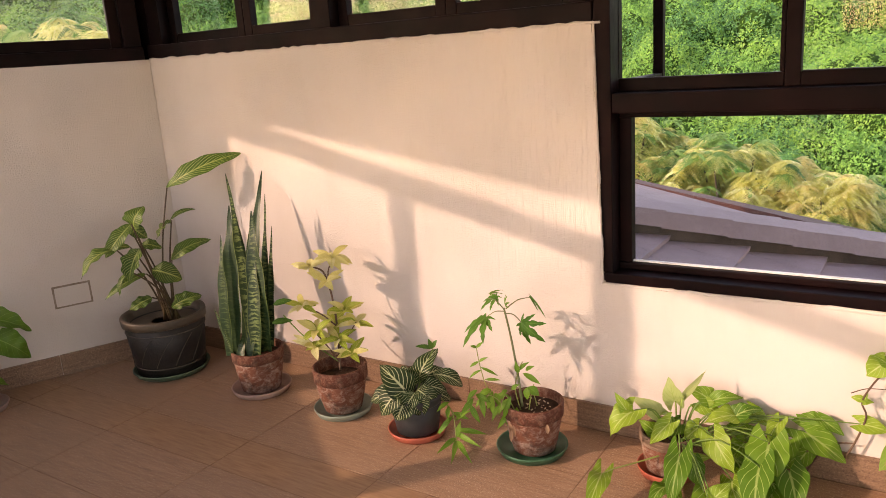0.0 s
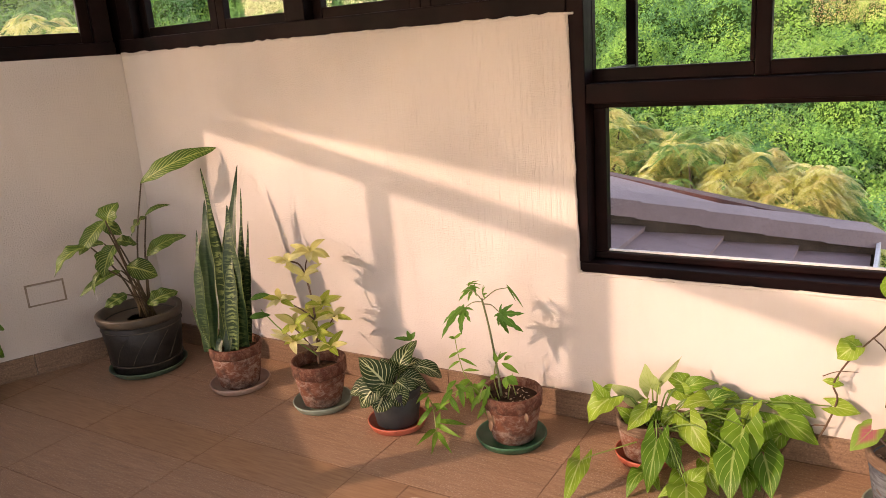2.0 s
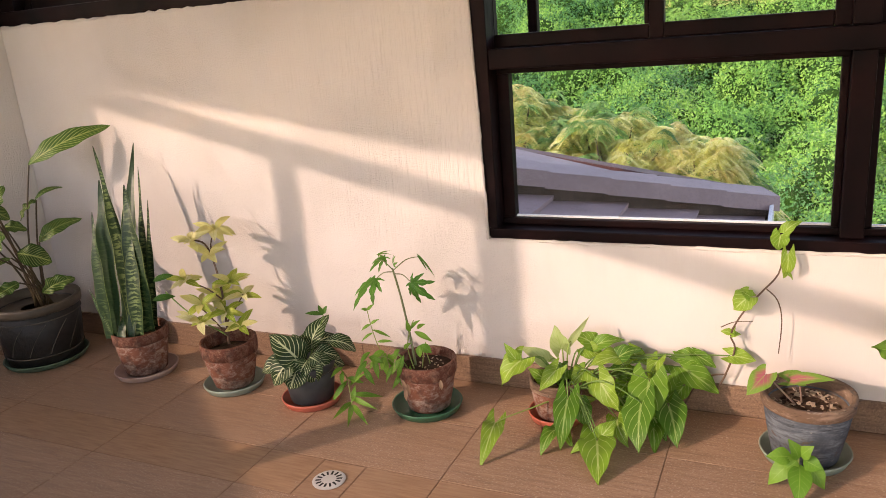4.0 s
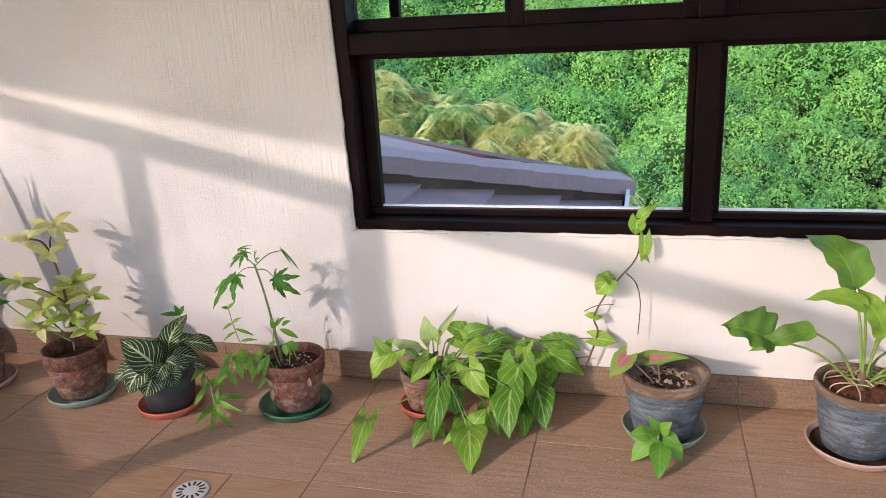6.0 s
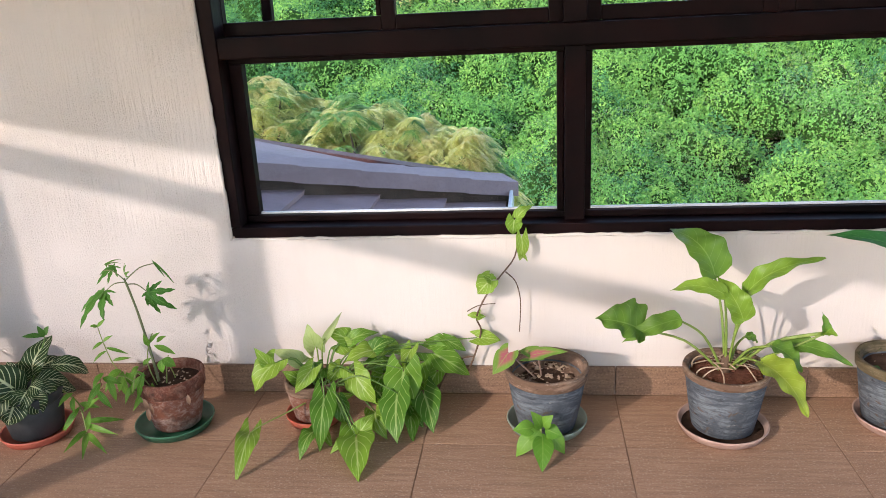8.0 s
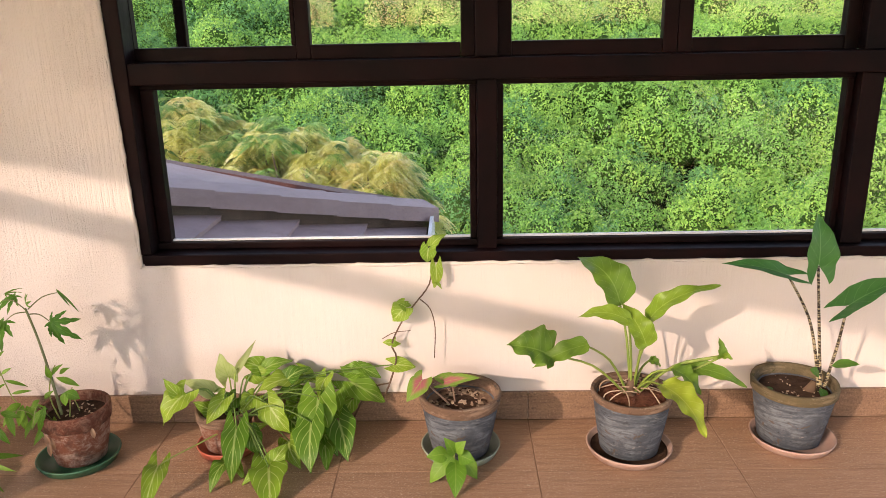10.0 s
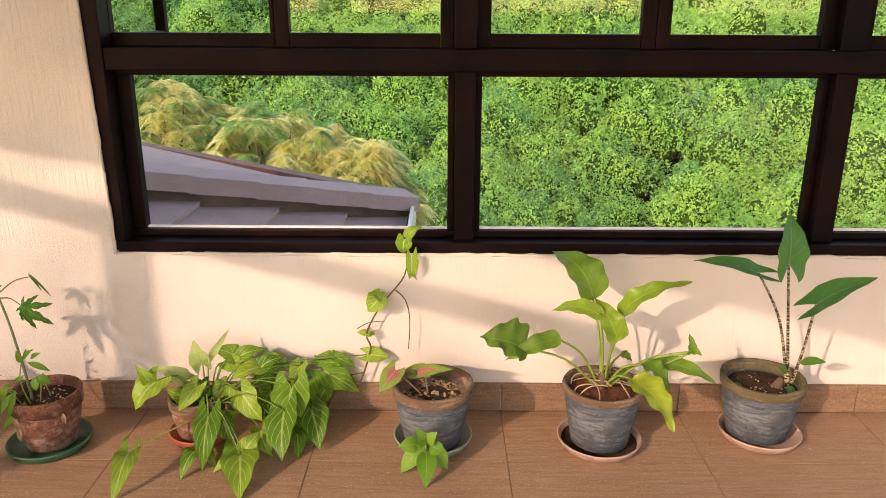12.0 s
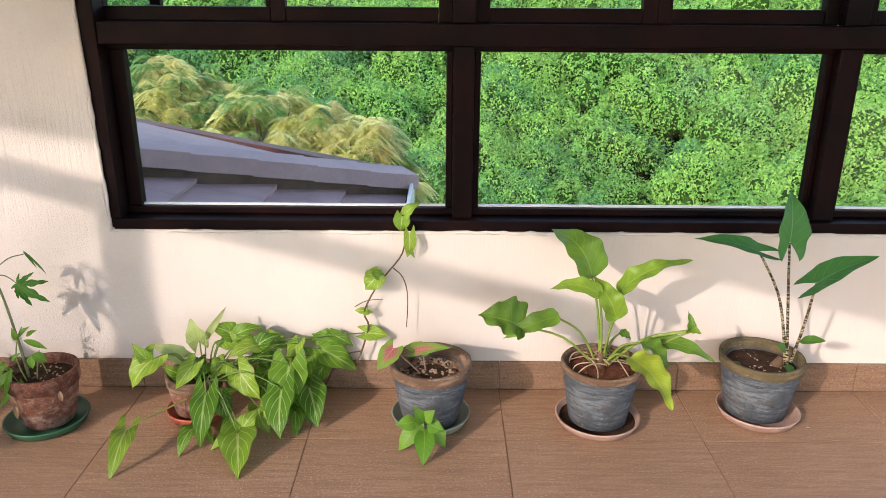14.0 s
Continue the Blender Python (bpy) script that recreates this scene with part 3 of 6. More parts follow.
def feathery_tree(base, heart_at, radii, tufts, seed, yellow):
    """A spreading tree: a domed crown of drooping tufts of feathery fronds."""
    rg = random.Random(seed)
    base, mid = Vector(base), Vector(heart_at)
    ob = holder("tree", base, "spreading tree with feathery yellow-green foliage", "tree", group="feathery trees")
    hub = mid - base - Vector((0, 0, radii[2] * 0.6))
    part("trunk", tube(bend((0, 0, 0), hub, 0, 8, (0.15, 0.1, 0)), [0.16 - 0.012 * i for i in range(9)], 9), BARK, ob, smooth=True)
    for i in range(9):
        a = 2.4 * i + rg.uniform(-0.3, 0.3)
        d = 0.85 * math.sqrt((i + 0.7) / 9.0)
        tip = mid - base + Vector((radii[0] * d * math.cos(a), radii[1] * d * math.sin(a), radii[2] * 0.8 * math.sqrt(1 - d * d)))
        part("limb", tube(bend(hub * (0.9 + 0.01 * i), tip, 0.2, 7), [0.05 - 0.006 * k for k in range(8)], 6), BARK, ob, smooth=True)
    co, faces, mi = [], [], []
    for i in range(tufts):
        az, sine = rg.uniform(0, 2 * math.pi), rg.uniform(-0.35, 1.0)
        flat = math.sqrt(1 - sine * sine)
        out = Vector((flat * math.cos(az), flat * math.sin(az), sine))
        lump = 1.0 + 0.34 * noise.noise(Vector((out.x * 2.8, out.y * 2.8, out.z * 2.8 + seed * 3.7)))
        root = mid - base + Vector((radii[0] * out.x, radii[1] * out.y, radii[2] * out.z)) * (lump * rg.uniform(0.82, 1.0))
        # sine term favours yellow higher up: highlights on top put into tuft colour
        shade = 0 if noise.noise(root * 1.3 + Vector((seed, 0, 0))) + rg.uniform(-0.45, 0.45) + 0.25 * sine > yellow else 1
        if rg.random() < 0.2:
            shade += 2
        size = rg.uniform(0.75, 1.25)
        for q in range(9):
            head = az + rg.uniform(-1.9, 1.9)
            way = Vector((math.cos(head), math.sin(head), rg.uniform(-0.35, 0.45))).normalized()
            length = rg.uniform(0.13, 0.25) * size
            cross = way.cross(Vector((0, 0, 1))).normalized()
            cross = (cross + Vector((0, 0, rg.uniform(-0.35, 0.35)))).normalized()
            pairs = 11
            for p in range(1, pairs + 1):
                t = p / pairs
                spot = root + way * length * t + Vector((0, 0, -0.7 * length * t * t))
                reach = length * 0.34 * math.sin(math.pi * (0.2 + 0.72 * t))
                half = way * length * 0.05
                for sgn in (-1, 1):
                    end = spot + (cross * sgn + way * 0.5).normalized() * reach + Vector((0, 0, -0.4 * reach))
                    k = len(co)
                    co += [spot - half, spot + half, end]
                    faces.append((k, k + 1, k + 2))
                    mi.append(shade)
    me = bpy.data.meshes.new("crown")
    me.from_pydata([tuple(v) for v in co], [], faces)
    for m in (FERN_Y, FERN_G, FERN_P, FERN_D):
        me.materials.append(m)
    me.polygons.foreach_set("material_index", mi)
    crown = new("crown", me)
    crown.parent = ob
    return ob


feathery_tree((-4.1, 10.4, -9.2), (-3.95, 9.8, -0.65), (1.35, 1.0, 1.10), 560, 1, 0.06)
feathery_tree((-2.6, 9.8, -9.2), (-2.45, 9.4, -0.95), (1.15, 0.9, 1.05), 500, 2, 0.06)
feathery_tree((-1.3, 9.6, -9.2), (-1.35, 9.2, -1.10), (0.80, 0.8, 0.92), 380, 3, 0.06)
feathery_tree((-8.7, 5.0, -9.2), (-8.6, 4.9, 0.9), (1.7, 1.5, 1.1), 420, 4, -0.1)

# lower roof beside the house
HIP_A, HIP_E = Vector((-1.69, 3.30, 0.585)), Vector((-0.41, 4.38, 0.195))
HIP_TOP = HIP_A + (HIP_A - HIP_E) * 0.75
roof = holder("lower_roof", HIP_E, "mauve-grey tiled roof of a lower wing with a capped hip", "roof")


def rel(v):
    return Vector(v) - HIP_E


def slab(quad, thick):
    bm = bmesh.new()
    f = bm.faces.new([bm.verts.new(rel(v)) for v in quad])
    f.normal_update()
    down = -f.normal if f.normal.z > 0 else f.normal
    r = bmesh.ops.extrude_face_region(bm, geom=[f])
    bmesh.ops.translate(bm, vec=down * thick, verts=[v for v in r["geom"] if isinstance(v, bmesh.types.BMVert)])
    bmesh.ops.recalc_face_normals(bm, faces=bm.faces)
    return bm


NEAR_EAVE, FAR_EAVE = Vector((-1.02, 4.95, 0.115)), Vector((-3.43, 6.86, 0.10))
part("far_slope", slab([HIP_E + Vector((0, 0, -0.05)), NEAR_EAVE, FAR_EAVE, Vector((-5.2, 5.0, 1.05)), HIP_TOP + Vector((0, 0, -0.05))], 0.05), ROOF, roof)
way = (FAR_EAVE - NEAR_EAVE).normalized()
fm = Matrix.Translation(rel(NEAR_EAVE)) @ way.to_track_quat("X", "Z").to_matrix().to_4x4()
part("far_fascia", boxed((-0.5, -0.05, -0.10), ((FAR_EAVE - NEAR_EAVE).length, 0.05, 0.06), fm), ROOFRED, roof, "red-brown fascia board")
# courses of the near slope, each lower edge overlapping the next
slope = (HIP_A.z - HIP_E.z) / (HIP_E.x - HIP_A.x)
step = 0.34
for i in range(7):
    x1 = HIP_E.x - 0.02 - i * step
    x0 = x1 - step - 0.05
    def on_hip(x):
        return HIP_A.y + (x - HIP_A.x) * (HIP_E.y - HIP_A.y) / (HIP_E.x - HIP_A.x)
    def top_z(x):
        return HIP_E.z + slope * (HIP_E.x - x) - 0.145
    rowlen = 0.42
    yy = on_hip(x1) - 0.02
    while yy > 2.35:
        lo = max(yy - rowlen, 2.3)
        quad = [Vector((x1, lo + 0.003, top_z(x1) + 0.035)), Vector((x1, yy, top_z(x1) + 0.035)), Vector((x0, min(yy, on_hip(x0) - 0.02), top_z(x0))), Vector((x0, min(lo, on_hip(x0) - 0.03) + 0.003, top_z(x0)))]
        part("roof_tile", slab(quad, 0.028), ROOF, roof)
        yy = lo
# hip caps
hipway = HIP_E - HIP_TOP
length = hipway.length
hm = Matrix.Translation(rel(HIP_TOP)) @ hipway.to_track_quat("X", "Z").to_matrix().to_4x4()
part("hip_board", boxed((0.0, -0.085, -0.24), (length - 0.03, 0.085, -0.045), hm), BARK, roof, "dark board under the hip caps")
s = length - 0.02
while s > 0.1:
    a = max(s - 0.372, 0.0)
    bm = bmesh.new()
    w, h, tk = 0.125, 0.085, 0.018
    prof = [(-w, -h), (-w * 0.82, 0.0), (w * 0.55, 0.028), (w, -h * 0.7), (w - tk, -h * 0.7), (w * 0.5, 0.005), (-w * 0.78, -0.02), (-w + tk, -h)]
    lowr = [bm.verts.new((s + 0.004, y, z + 0.004)) for y, z in prof]
    topr = [bm.verts.new((a - 0.010, y * 0.985, z - 0.003)) for y, z in prof]
    for i in range(8):
        j = (i + 1) % 8
        bm.faces.new((lowr[i], lowr[j], topr[j], topr[i]))
    bm.faces.new(lowr)
    bm.faces.new(list(reversed(topr)))
    bmesh.ops.recalc_face_normals(bm, faces=bm.faces)
    bmesh.ops.transform(bm, matrix=hm, verts=bm.verts)
    part("hip_cap", bm, ROOF, roof)
    s = a
part("gutter", boxed((0.0, -2.0, -0.20), (0.022, 0.06, -0.03), None, 0.004), WHITE, roof, "white painted gutter")
part("house_wall", boxed((-3.8, -1.9, -9.0), (-0.25, -0.4, -0.21), None), WHITE, roof, "pale rendered wall below the roof")
# ---- pots ----
def make_clay(name, base, pale, stain, amount=0.5, fine=1.0):
    k = Mat(name, rough=0.85, spec=0.2)
    v = k.coords()
    n = k.noise(k.coords(scale=(20 * fine, 20 * fine, 30)), 1.0, 9, 0.82, 0.4)
    m = k.noise(v, 60, 5, 0.7)
    c = k.mix(k.grey(n, 0.46, 0.60, 0.0, 0.85), base, pale)
    c = k.mix(k.grey(k.noise(v, 16 * fine, 5, 0.65), 0.60 - 0.12 * amount, 0.70), c, stain)
    c = k.mix(k.grey(m, 0.4, 0.8, 0.0, 0.3), c, tuple(x * 0.55 for x in base))
    k.colour(c)
    k.bump(k.maths("ADD", m, n), 0.6, 0.004)
    return k.m


def make_washed(name, deep, wash, chalk, bare):
    """Colour-washed clay: streaks round the pot, chalky flakes and bare patches."""
    k = Mat(name, rough=0.85, spec=0.2)
    v = k.coords()
    rings = k.noise(k.coords(scale=(7, 7, 60)), 1.0, 9, 0.75, 0.8)
    cloud = k.noise(v, 9, 7, 0.75, 0.5)
    flake = k.noise(k.coords(scale=(26, 26, 70)), 1.0, 9, 0.82, 0.4)
    scar = k.noise(k.coords(scale=(24, 24, 40)), 1.0, 6, 0.72, 0.8)
    c = k.mix(k.grey(rings, 0.42, 0.60), deep, wash)
    c = k.mix(k.grey(cloud, 0.46, 0.58, 0.0, 0.85), c, deep)
    c = k.mix(k.grey(flake, 0.58, 0.68, 0.0, 0.7), c, chalk)
    c = k.mix(k.grey(scar, 0.60, 0.64, 0.0, 0.9), c, bare)
    c = k.mix(k.grey(flake, 0.43, 0.37, 0.0, 0.85), c, tuple(x * 0.4 for x in deep))
    k.colour(c)
    b = k.bump(flake, 0.7, 0.004)
    k.bump(rings, 0.5, 0.004, b)
    return k.m


CLAY = make_clay("mossy_terracotta", (0.165, 0.062, 0.038), (0.38, 0.29, 0.245), (0.06, 0.032, 0.025), 0.7)
CLAY_RIM = make_clay("dark_terracotta", (0.125, 0.043, 0.027), (0.27, 0.155, 0.115), (0.05, 0.025, 0.019), 0.9, 1.6)
BLUE = make_washed("blue_washed_clay", (0.055, 0.064, 0.078), (0.155, 0.180, 0.205), (0.36, 0.35, 0.32), (0.095, 0.07, 0.055))
RIMCLAY = make_washed("worn_clay_rim", (0.13, 0.08, 0.055), (0.27, 0.18, 0.13), (0.50, 0.42, 0.35), (0.06, 0.055, 0.05))
RIMMOSS = make_washed("mossy_clay_rim", (0.10, 0.08, 0.045), (0.19, 0.145, 0.09), (0.33, 0.27, 0.2), (0.05, 0.06, 0.02))
BLACK = make_simple("black_glazed_clay", (0.009, 0.008, 0.008), (0.028, 0.025, 0.022), 9.0, 0.5, 0.35, 0.5, 45)
BLACKP = make_simple("black_plastic", (0.02, 0.023, 0.026), (0.045, 0.048, 0.05), 10.0, 0.5, 0.4, 0.2, 45)
CARVED = make_simple("worn_carving", (0.04, 0.036, 0.03), (0.085, 0.075, 0.062), 25.0, 0.7)
BLACKRIM = make_simple("brown_black_rim", (0.05, 0.04, 0.03), (0.09, 0.07, 0.05), 12.0, 0.5)
SOIL = make_simple("potting_soil", (0.035, 0.02, 0.014), (0.085, 0.05, 0.034), 30, 0.95, 0.1, 1.0, 90)
SOILRED = make_simple("fibrous_red_soil", (0.10, 0.035, 0.022), (0.20, 0.085, 0.055), 30, 0.95, 0.1, 1.0, 90)
CHIPS = make_simple("pale_bark_chips", (0.33, 0.22, 0.15), (0.52, 0.41, 0.31), 20, 0.9)
SAUCER_G = make_simple("green_plastic", (0.022, 0.10, 0.055), (0.04, 0.15, 0.085), 8.0, 0.4)
SAUCER_PG = make_simple("pale_green_plastic", (0.20, 0.27, 0.22), (0.30, 0.36, 0.30), 8.0, 0.45)
SAUCER_GD = make_simple("dark_green_plastic", (0.05, 0.10, 0.065), (0.09, 0.15, 0.10), 8.0, 0.45)
SAUCER_R = make_simple("red_plastic", (0.45, 0.10, 0.06), (0.55, 0.15, 0.10), 8.0, 0.45)
SAUCER_P = make_simple("dusty_pink_plastic", (0.38, 0.24, 0.20), (0.50, 0.36, 0.31), 8.0, 0.5)


def saucer(at, r, material, label, h=0.027, dirty=False):
    bm = lathe([(r * 0.84, 0.0), (r * 0.9, 0.002), (r * 0.985, h * 0.85), (r, h), (r * 0.985, h + 0.003), (r * 0.945, h), (r * 0.88, 0.006), (r * 0.5, 0.005)], 44)
    ob = thing("saucer", bm, material, label, "saucer", group="plant saucers", smooth=True)
    ob.location = (at[0], at[1], 0.0005)
    if dirty:
        part("dirt", lathe([(r * 0.5, 0.004), (r * 0.89, 0.0075), (r * 0.905, 0.012), (r * 0.86, 0.009), (r * 0.5, 0.008)], 40, 0.04), SOIL, ob, "dark damp soil washed into the saucer", smooth=True)
    return ob


def pot(plant, r, h, body, rim, soil, rim_h=0.045, taper=0.70, lip=1.06, depth=0.04):
    """A tapered clay pot with a banded rim, filled with soil; its base at the holder's origin."""
    rb = r * taper
    ri = r / lip
    edge = h - rim_h
    wall = [(rb * 0.9, 0.0), (rb, 0.006), (rb + (ri - rb) * 0.5, edge * 0.5), (ri * 0.985, edge), (ri * 0.93, edge + 0.004), (ri * 0.86, edge - 0.004), (rb * 0.85, 0.02)]
    p = part("pot", lathe(wall, 44, 0.012), body, plant, smooth=True)
    band = [(ri * 0.965, edge - 0.004), (r * 0.985, edge + 0.002), (r * 0.99, edge + rim_h * 0.35), (r, h - 0.006), (r * 0.985, h), (r * 0.90, h - 0.001), (r * 0.875, h - 0.01), (r * 0.84, edge - 0.012)]
    part("rim", lathe(band, 44, 0.016), rim, p, smooth=True)
    bm = lathe([(r * 0.5, h - depth - 0.03), (r * 0.86, h - depth - 0.006), (r * 0.84, h - depth), (r * 0.3, h - depth + 0.006)], 30, 0.10)
    part("soil", bm, soil, plant)
    return p


def potted(name, at, label, category="potted plant"):
    ob = holder(name, (at[0], at[1], at[2]), label, category, group="potted plants along the wall")
    return ob


# place, saucer radius, rim radius, height
black = potted("calathea", (-3.37, 1.70, 0.012), "striped calathea in a large black pot with carved waves")
saucer((-3.37, 1.70), 0.180, SAUCER_GD, "dark green plastic saucer under a black pot")
pot(black, 0.195, 0.285, BLACK, BLACKRIM, SOIL, 0.04, 0.80, 1.05, 0.05)
snake = potted("snake_plant", (-2.775, 1.715, 0.012), "tall snake plant in a weathered terracotta pot")
saucer((-2.775, 1.715), 0.132, SAUCER_P, "dusty pink plastic saucer under a terracotta pot")
pot(snake, 0.115, 0.19, CLAY, CLAY_RIM, SOIL, 0.045, 0.74, 1.05, 0.03)
yellow = potted("croton", (-2.30, 1.71, 0.012), "yellow-leaved shrub in a dark terracotta pot")
saucer((-2.30, 1.71), 0.122, SAUCER_PG, "pale green plastic saucer under a terracotta pot")
pot(yellow, 0.112, 0.19, CLAY, CLAY_RIM, SOIL, 0.055, 0.68, 1.05, 0.05)
zebra = potted("zebra_plant", (-1.915, 1.69, 0.012), "silver-striped zebra plant in a black pot")
saucer((-1.915, 1.69), 0.115, SAUCER_R, "red plastic saucer under a black pot")
pot(zebra, 0.100, 0.15, BLACKP, BLACKP, SOIL, 0.03, 0.80, 1.03, 0.03)
papaya = potted("papaya_seedling", (-1.455, 1.755, 0.012), "young papaya with small weeds in a worn terracotta pot")
saucer((-1.465, 1.755), 0.128, SAUCER_G, "green plastic saucer under a terracotta pot")
pot(papaya, 0.108, 0.185, CLAY, CLAY_RIM, SOIL, 0.05, 0.70, 1.05, 0.03)
syng = potted("syngonium", (-1.00, 1.82, 0.012), "bushy arrowhead vine spilling over a small terracotta pot")
saucer((-1.00, 1.82), 0.10, SAUCER_R, "orange-red plastic saucer under a terracotta pot")
pot(syng, 0.092, 0.14, CLAY, RIMCLAY, SOIL, 0.035, 0.75, 1.04, 0.02)
calad = potted("caladium", (-0.235, 1.785, 0.012), "sparse pink-and-green caladium in a blue-washed pot")
saucer((-0.235, 1.795), 0.128, SAUCER_PG, "pale green plastic saucer under a blue-washed pot")
pot(calad, 0.130, 0.205, BLUE, RIMCLAY, SOIL, 0.036, 0.70, 1.05, 0.045)
philo = potted("philodendron", (0.305, 1.785, 0.012), "broad-leaved philodendron in a blue-washed pot")
saucer((0.305, 1.785), 0.136, SAUCER_P, "dusty pink plastic saucer under a blue-washed pot", dirty=True)
pot(philo, 0.128, 0.205, BLUE, RIMCLAY, SOILRED, 0.024, 0.72, 1.05, 0.025)
aloc = potted("alocasia", (0.835, 1.84, 0.012), "tall alocasia with speckled stems in a mossy blue pot")
saucer((0.845, 1.835), 0.132, SAUCER_P, "dusty pink plastic saucer under a mossy blue pot")
pot(aloc, 0.133, 0.205, BLUE, RIMMOSS, SOIL, 0.032, 0.72, 1.05, 0.036)
# ---- leaves and stems ----
def leaf_shader(k, c, through_light=0.3):
    tr = k.node("BsdfTranslucent", Color=c)
    mixer = k.node("MixShader")
    mixer.inputs[0].default_value = through_light
    k.put(mixer.inputs[1], k.b.outputs[0])
    k.put(mixer.inputs[2], tr.outputs[0])
    k.t.links.new(mixer.outputs[0], k.t.nodes["Material Output"].inputs["Surface"])


def make_leaf(name, base, vary, vein=None, freq=9.0, slant=1.1, width=0.25, rib=0.05, rough=0.42, strength=1.0, heart=None):
    """Leaf green with a midrib and slanting side veins laid along the blade's own length."""
    k = Mat(name, rough=rough + 0.06, spec=0.33)
    uv = k.node("TexCoord").outputs["UV"]
    sep = k.node("SeparateXYZ", Vector=uv)
    u, v = sep.outputs[0], sep.outputs[1]
    across = k.maths("MULTIPLY", k.maths("ABSOLUTE", k.maths("SUBTRACT", u, 0.5)), 2.0)
    info = k.node("ObjectInfo").outputs["Random"]
    blotch = k.noise(k.coords(), 28, 4)
    c = k.mix(info, base, vary)
    c = k.mix(k.grey(blotch, 0.35, 0.75, 0.0, 0.45), c, tuple(0.65 * x for x in base))
    if heart:
        near = k.maths("ADD", across, k.maths("MULTIPLY", k.maths("ABSOLUTE", k.maths("SUBTRACT", v, 0.35)), 1.6))
        c = k.mix(k.grey(k.maths("ADD", near, k.maths("MULTIPLY", blotch, 0.5)), 1.2, 0.7), c, heart)
    if vein:
        phase = k.maths("SUBTRACT", v, k.maths("MULTIPLY", across, 0.16 * slant))
        wave = k.maths("ABSOLUTE", k.maths("SINE", k.maths("MULTIPLY", phase, freq * math.pi)))
        lines = k.grey(wave, width, width * 0.35)
        fade = k.grey(across, 1.0, 0.82)
        c = k.mix(k.maths("MULTIPLY", k.maths("MULTIPLY", lines, fade), strength), c, vein)
        c = k.mix(k.maths("MULTIPLY", k.grey(across, rib, rib * 0.4), strength), c, vein)
        k.bump(lines, 0.25, 0.002)
    k.colour(c)
    leaf_shader(k, c, 0.32)
    return k.m


L_CALATHEA = make_leaf("calathea_stripes", (0.028, 0.085, 0.012), (0.06, 0.15, 0.02), (0.38, 0.47, 0.15), 11, 2.2, 0.5, 0.09, strength=0.75)
L_ZEBRA = make_leaf("zebra_stripes", (0.016, 0.045, 0.014), (0.03, 0.07, 0.018), (0.50, 0.56, 0.33), 8, 2.4, 0.36, 0.10)
L_PLAIN = make_leaf("plain_green", (0.045, 0.15, 0.022), (0.08, 0.22, 0.035), (0.16, 0.30, 0.07), 9, 1.5, 0.2, 0.05, strength=0.5)
L_SPROUT = make_leaf("sprout_green", (0.10, 0.27, 0.025), (0.17, 0.36, 0.045), (0.26, 0.44, 0.10), 7, 1.5, 0.15, 0.06, strength=0.5)
L_YEL = make_leaf("yellow_leaf", (0.66, 0.62, 0.22), (0.74, 0.72, 0.40), (0.50, 0.50, 0.14), 7, 1.5, 0.2, 0.10, strength=0.5)
L_YELG = make_leaf("yellow_green_leaf", (0.26, 0.38, 0.04), (0.44, 0.50, 0.09), (0.55, 0.52, 0.16), 7, 1.5, 0.2, 0.12, strength=0.7)
L_PAP = make_leaf("papaya_green", (0.045, 0.18, 0.022), (0.13, 0.30, 0.03), (0.15, 0.32, 0.07), 6, 2.0, 0.12, 0.08, strength=0.6)
L_ARROW = [make_leaf("arrow_green", (0.06, 0.185, 0.016), (0.15, 0.32, 0.03), (0.40, 0.55, 0.19), 5.5, 2.6, 0.22, 0.10, strength=0.65),
           make_leaf("arrow_lime", (0.16, 0.33, 0.028), (0.29, 0.45, 0.055), (0.56, 0.67, 0.28), 5.5, 2.6, 0.20, 0.09, strength=0.55),
           make_leaf("arrow_pale", (0.36, 0.48, 0.17), (0.46, 0.54, 0.25), (0.24, 0.38, 0.08), 6, 2.6, 0.3, 0.06, strength=0.5)]
L_CAL = make_leaf("caladium_pink", (0.16, 0.32, 0.05), (0.20, 0.36, 0.06), (0.30, 0.42, 0.12), 6, 2.4, 0.14, 0.06, strength=0.6, heart=(0.44, 0.13, 0.15))
L_PHI = [make_leaf("philo_green", (0.085, 0.205, 0.026), (0.14, 0.275, 0.036), (0.20, 0.36, 0.09), 7, 1.6, 0.10, 0.045, 0.35, strength=0.7),
         make_leaf("philo_lime", (0.145, 0.28, 0.028), (0.21, 0.36, 0.04), (0.32, 0.46, 0.11), 7, 1.6, 0.10, 0.045, 0.35, strength=0.7),
         make_leaf("philo_yellowing", (0.26, 0.37, 0.035), (0.30, 0.41, 0.045), (0.40, 0.49, 0.12), 7, 1.6, 0.10, 0.045, 0.35, strength=0.7)]
L_ALO = make_leaf("alocasia_green", (0.035, 0.17, 0.04), (0.05, 0.20, 0.045), (0.13, 0.32, 0.10), 6, 1.6, 0.08, 0.045, 0.3, strength=0.6)
L_DRY = make_leaf("dry_leaf", (0.33, 0.19, 0.12), (0.42, 0.28, 0.19))


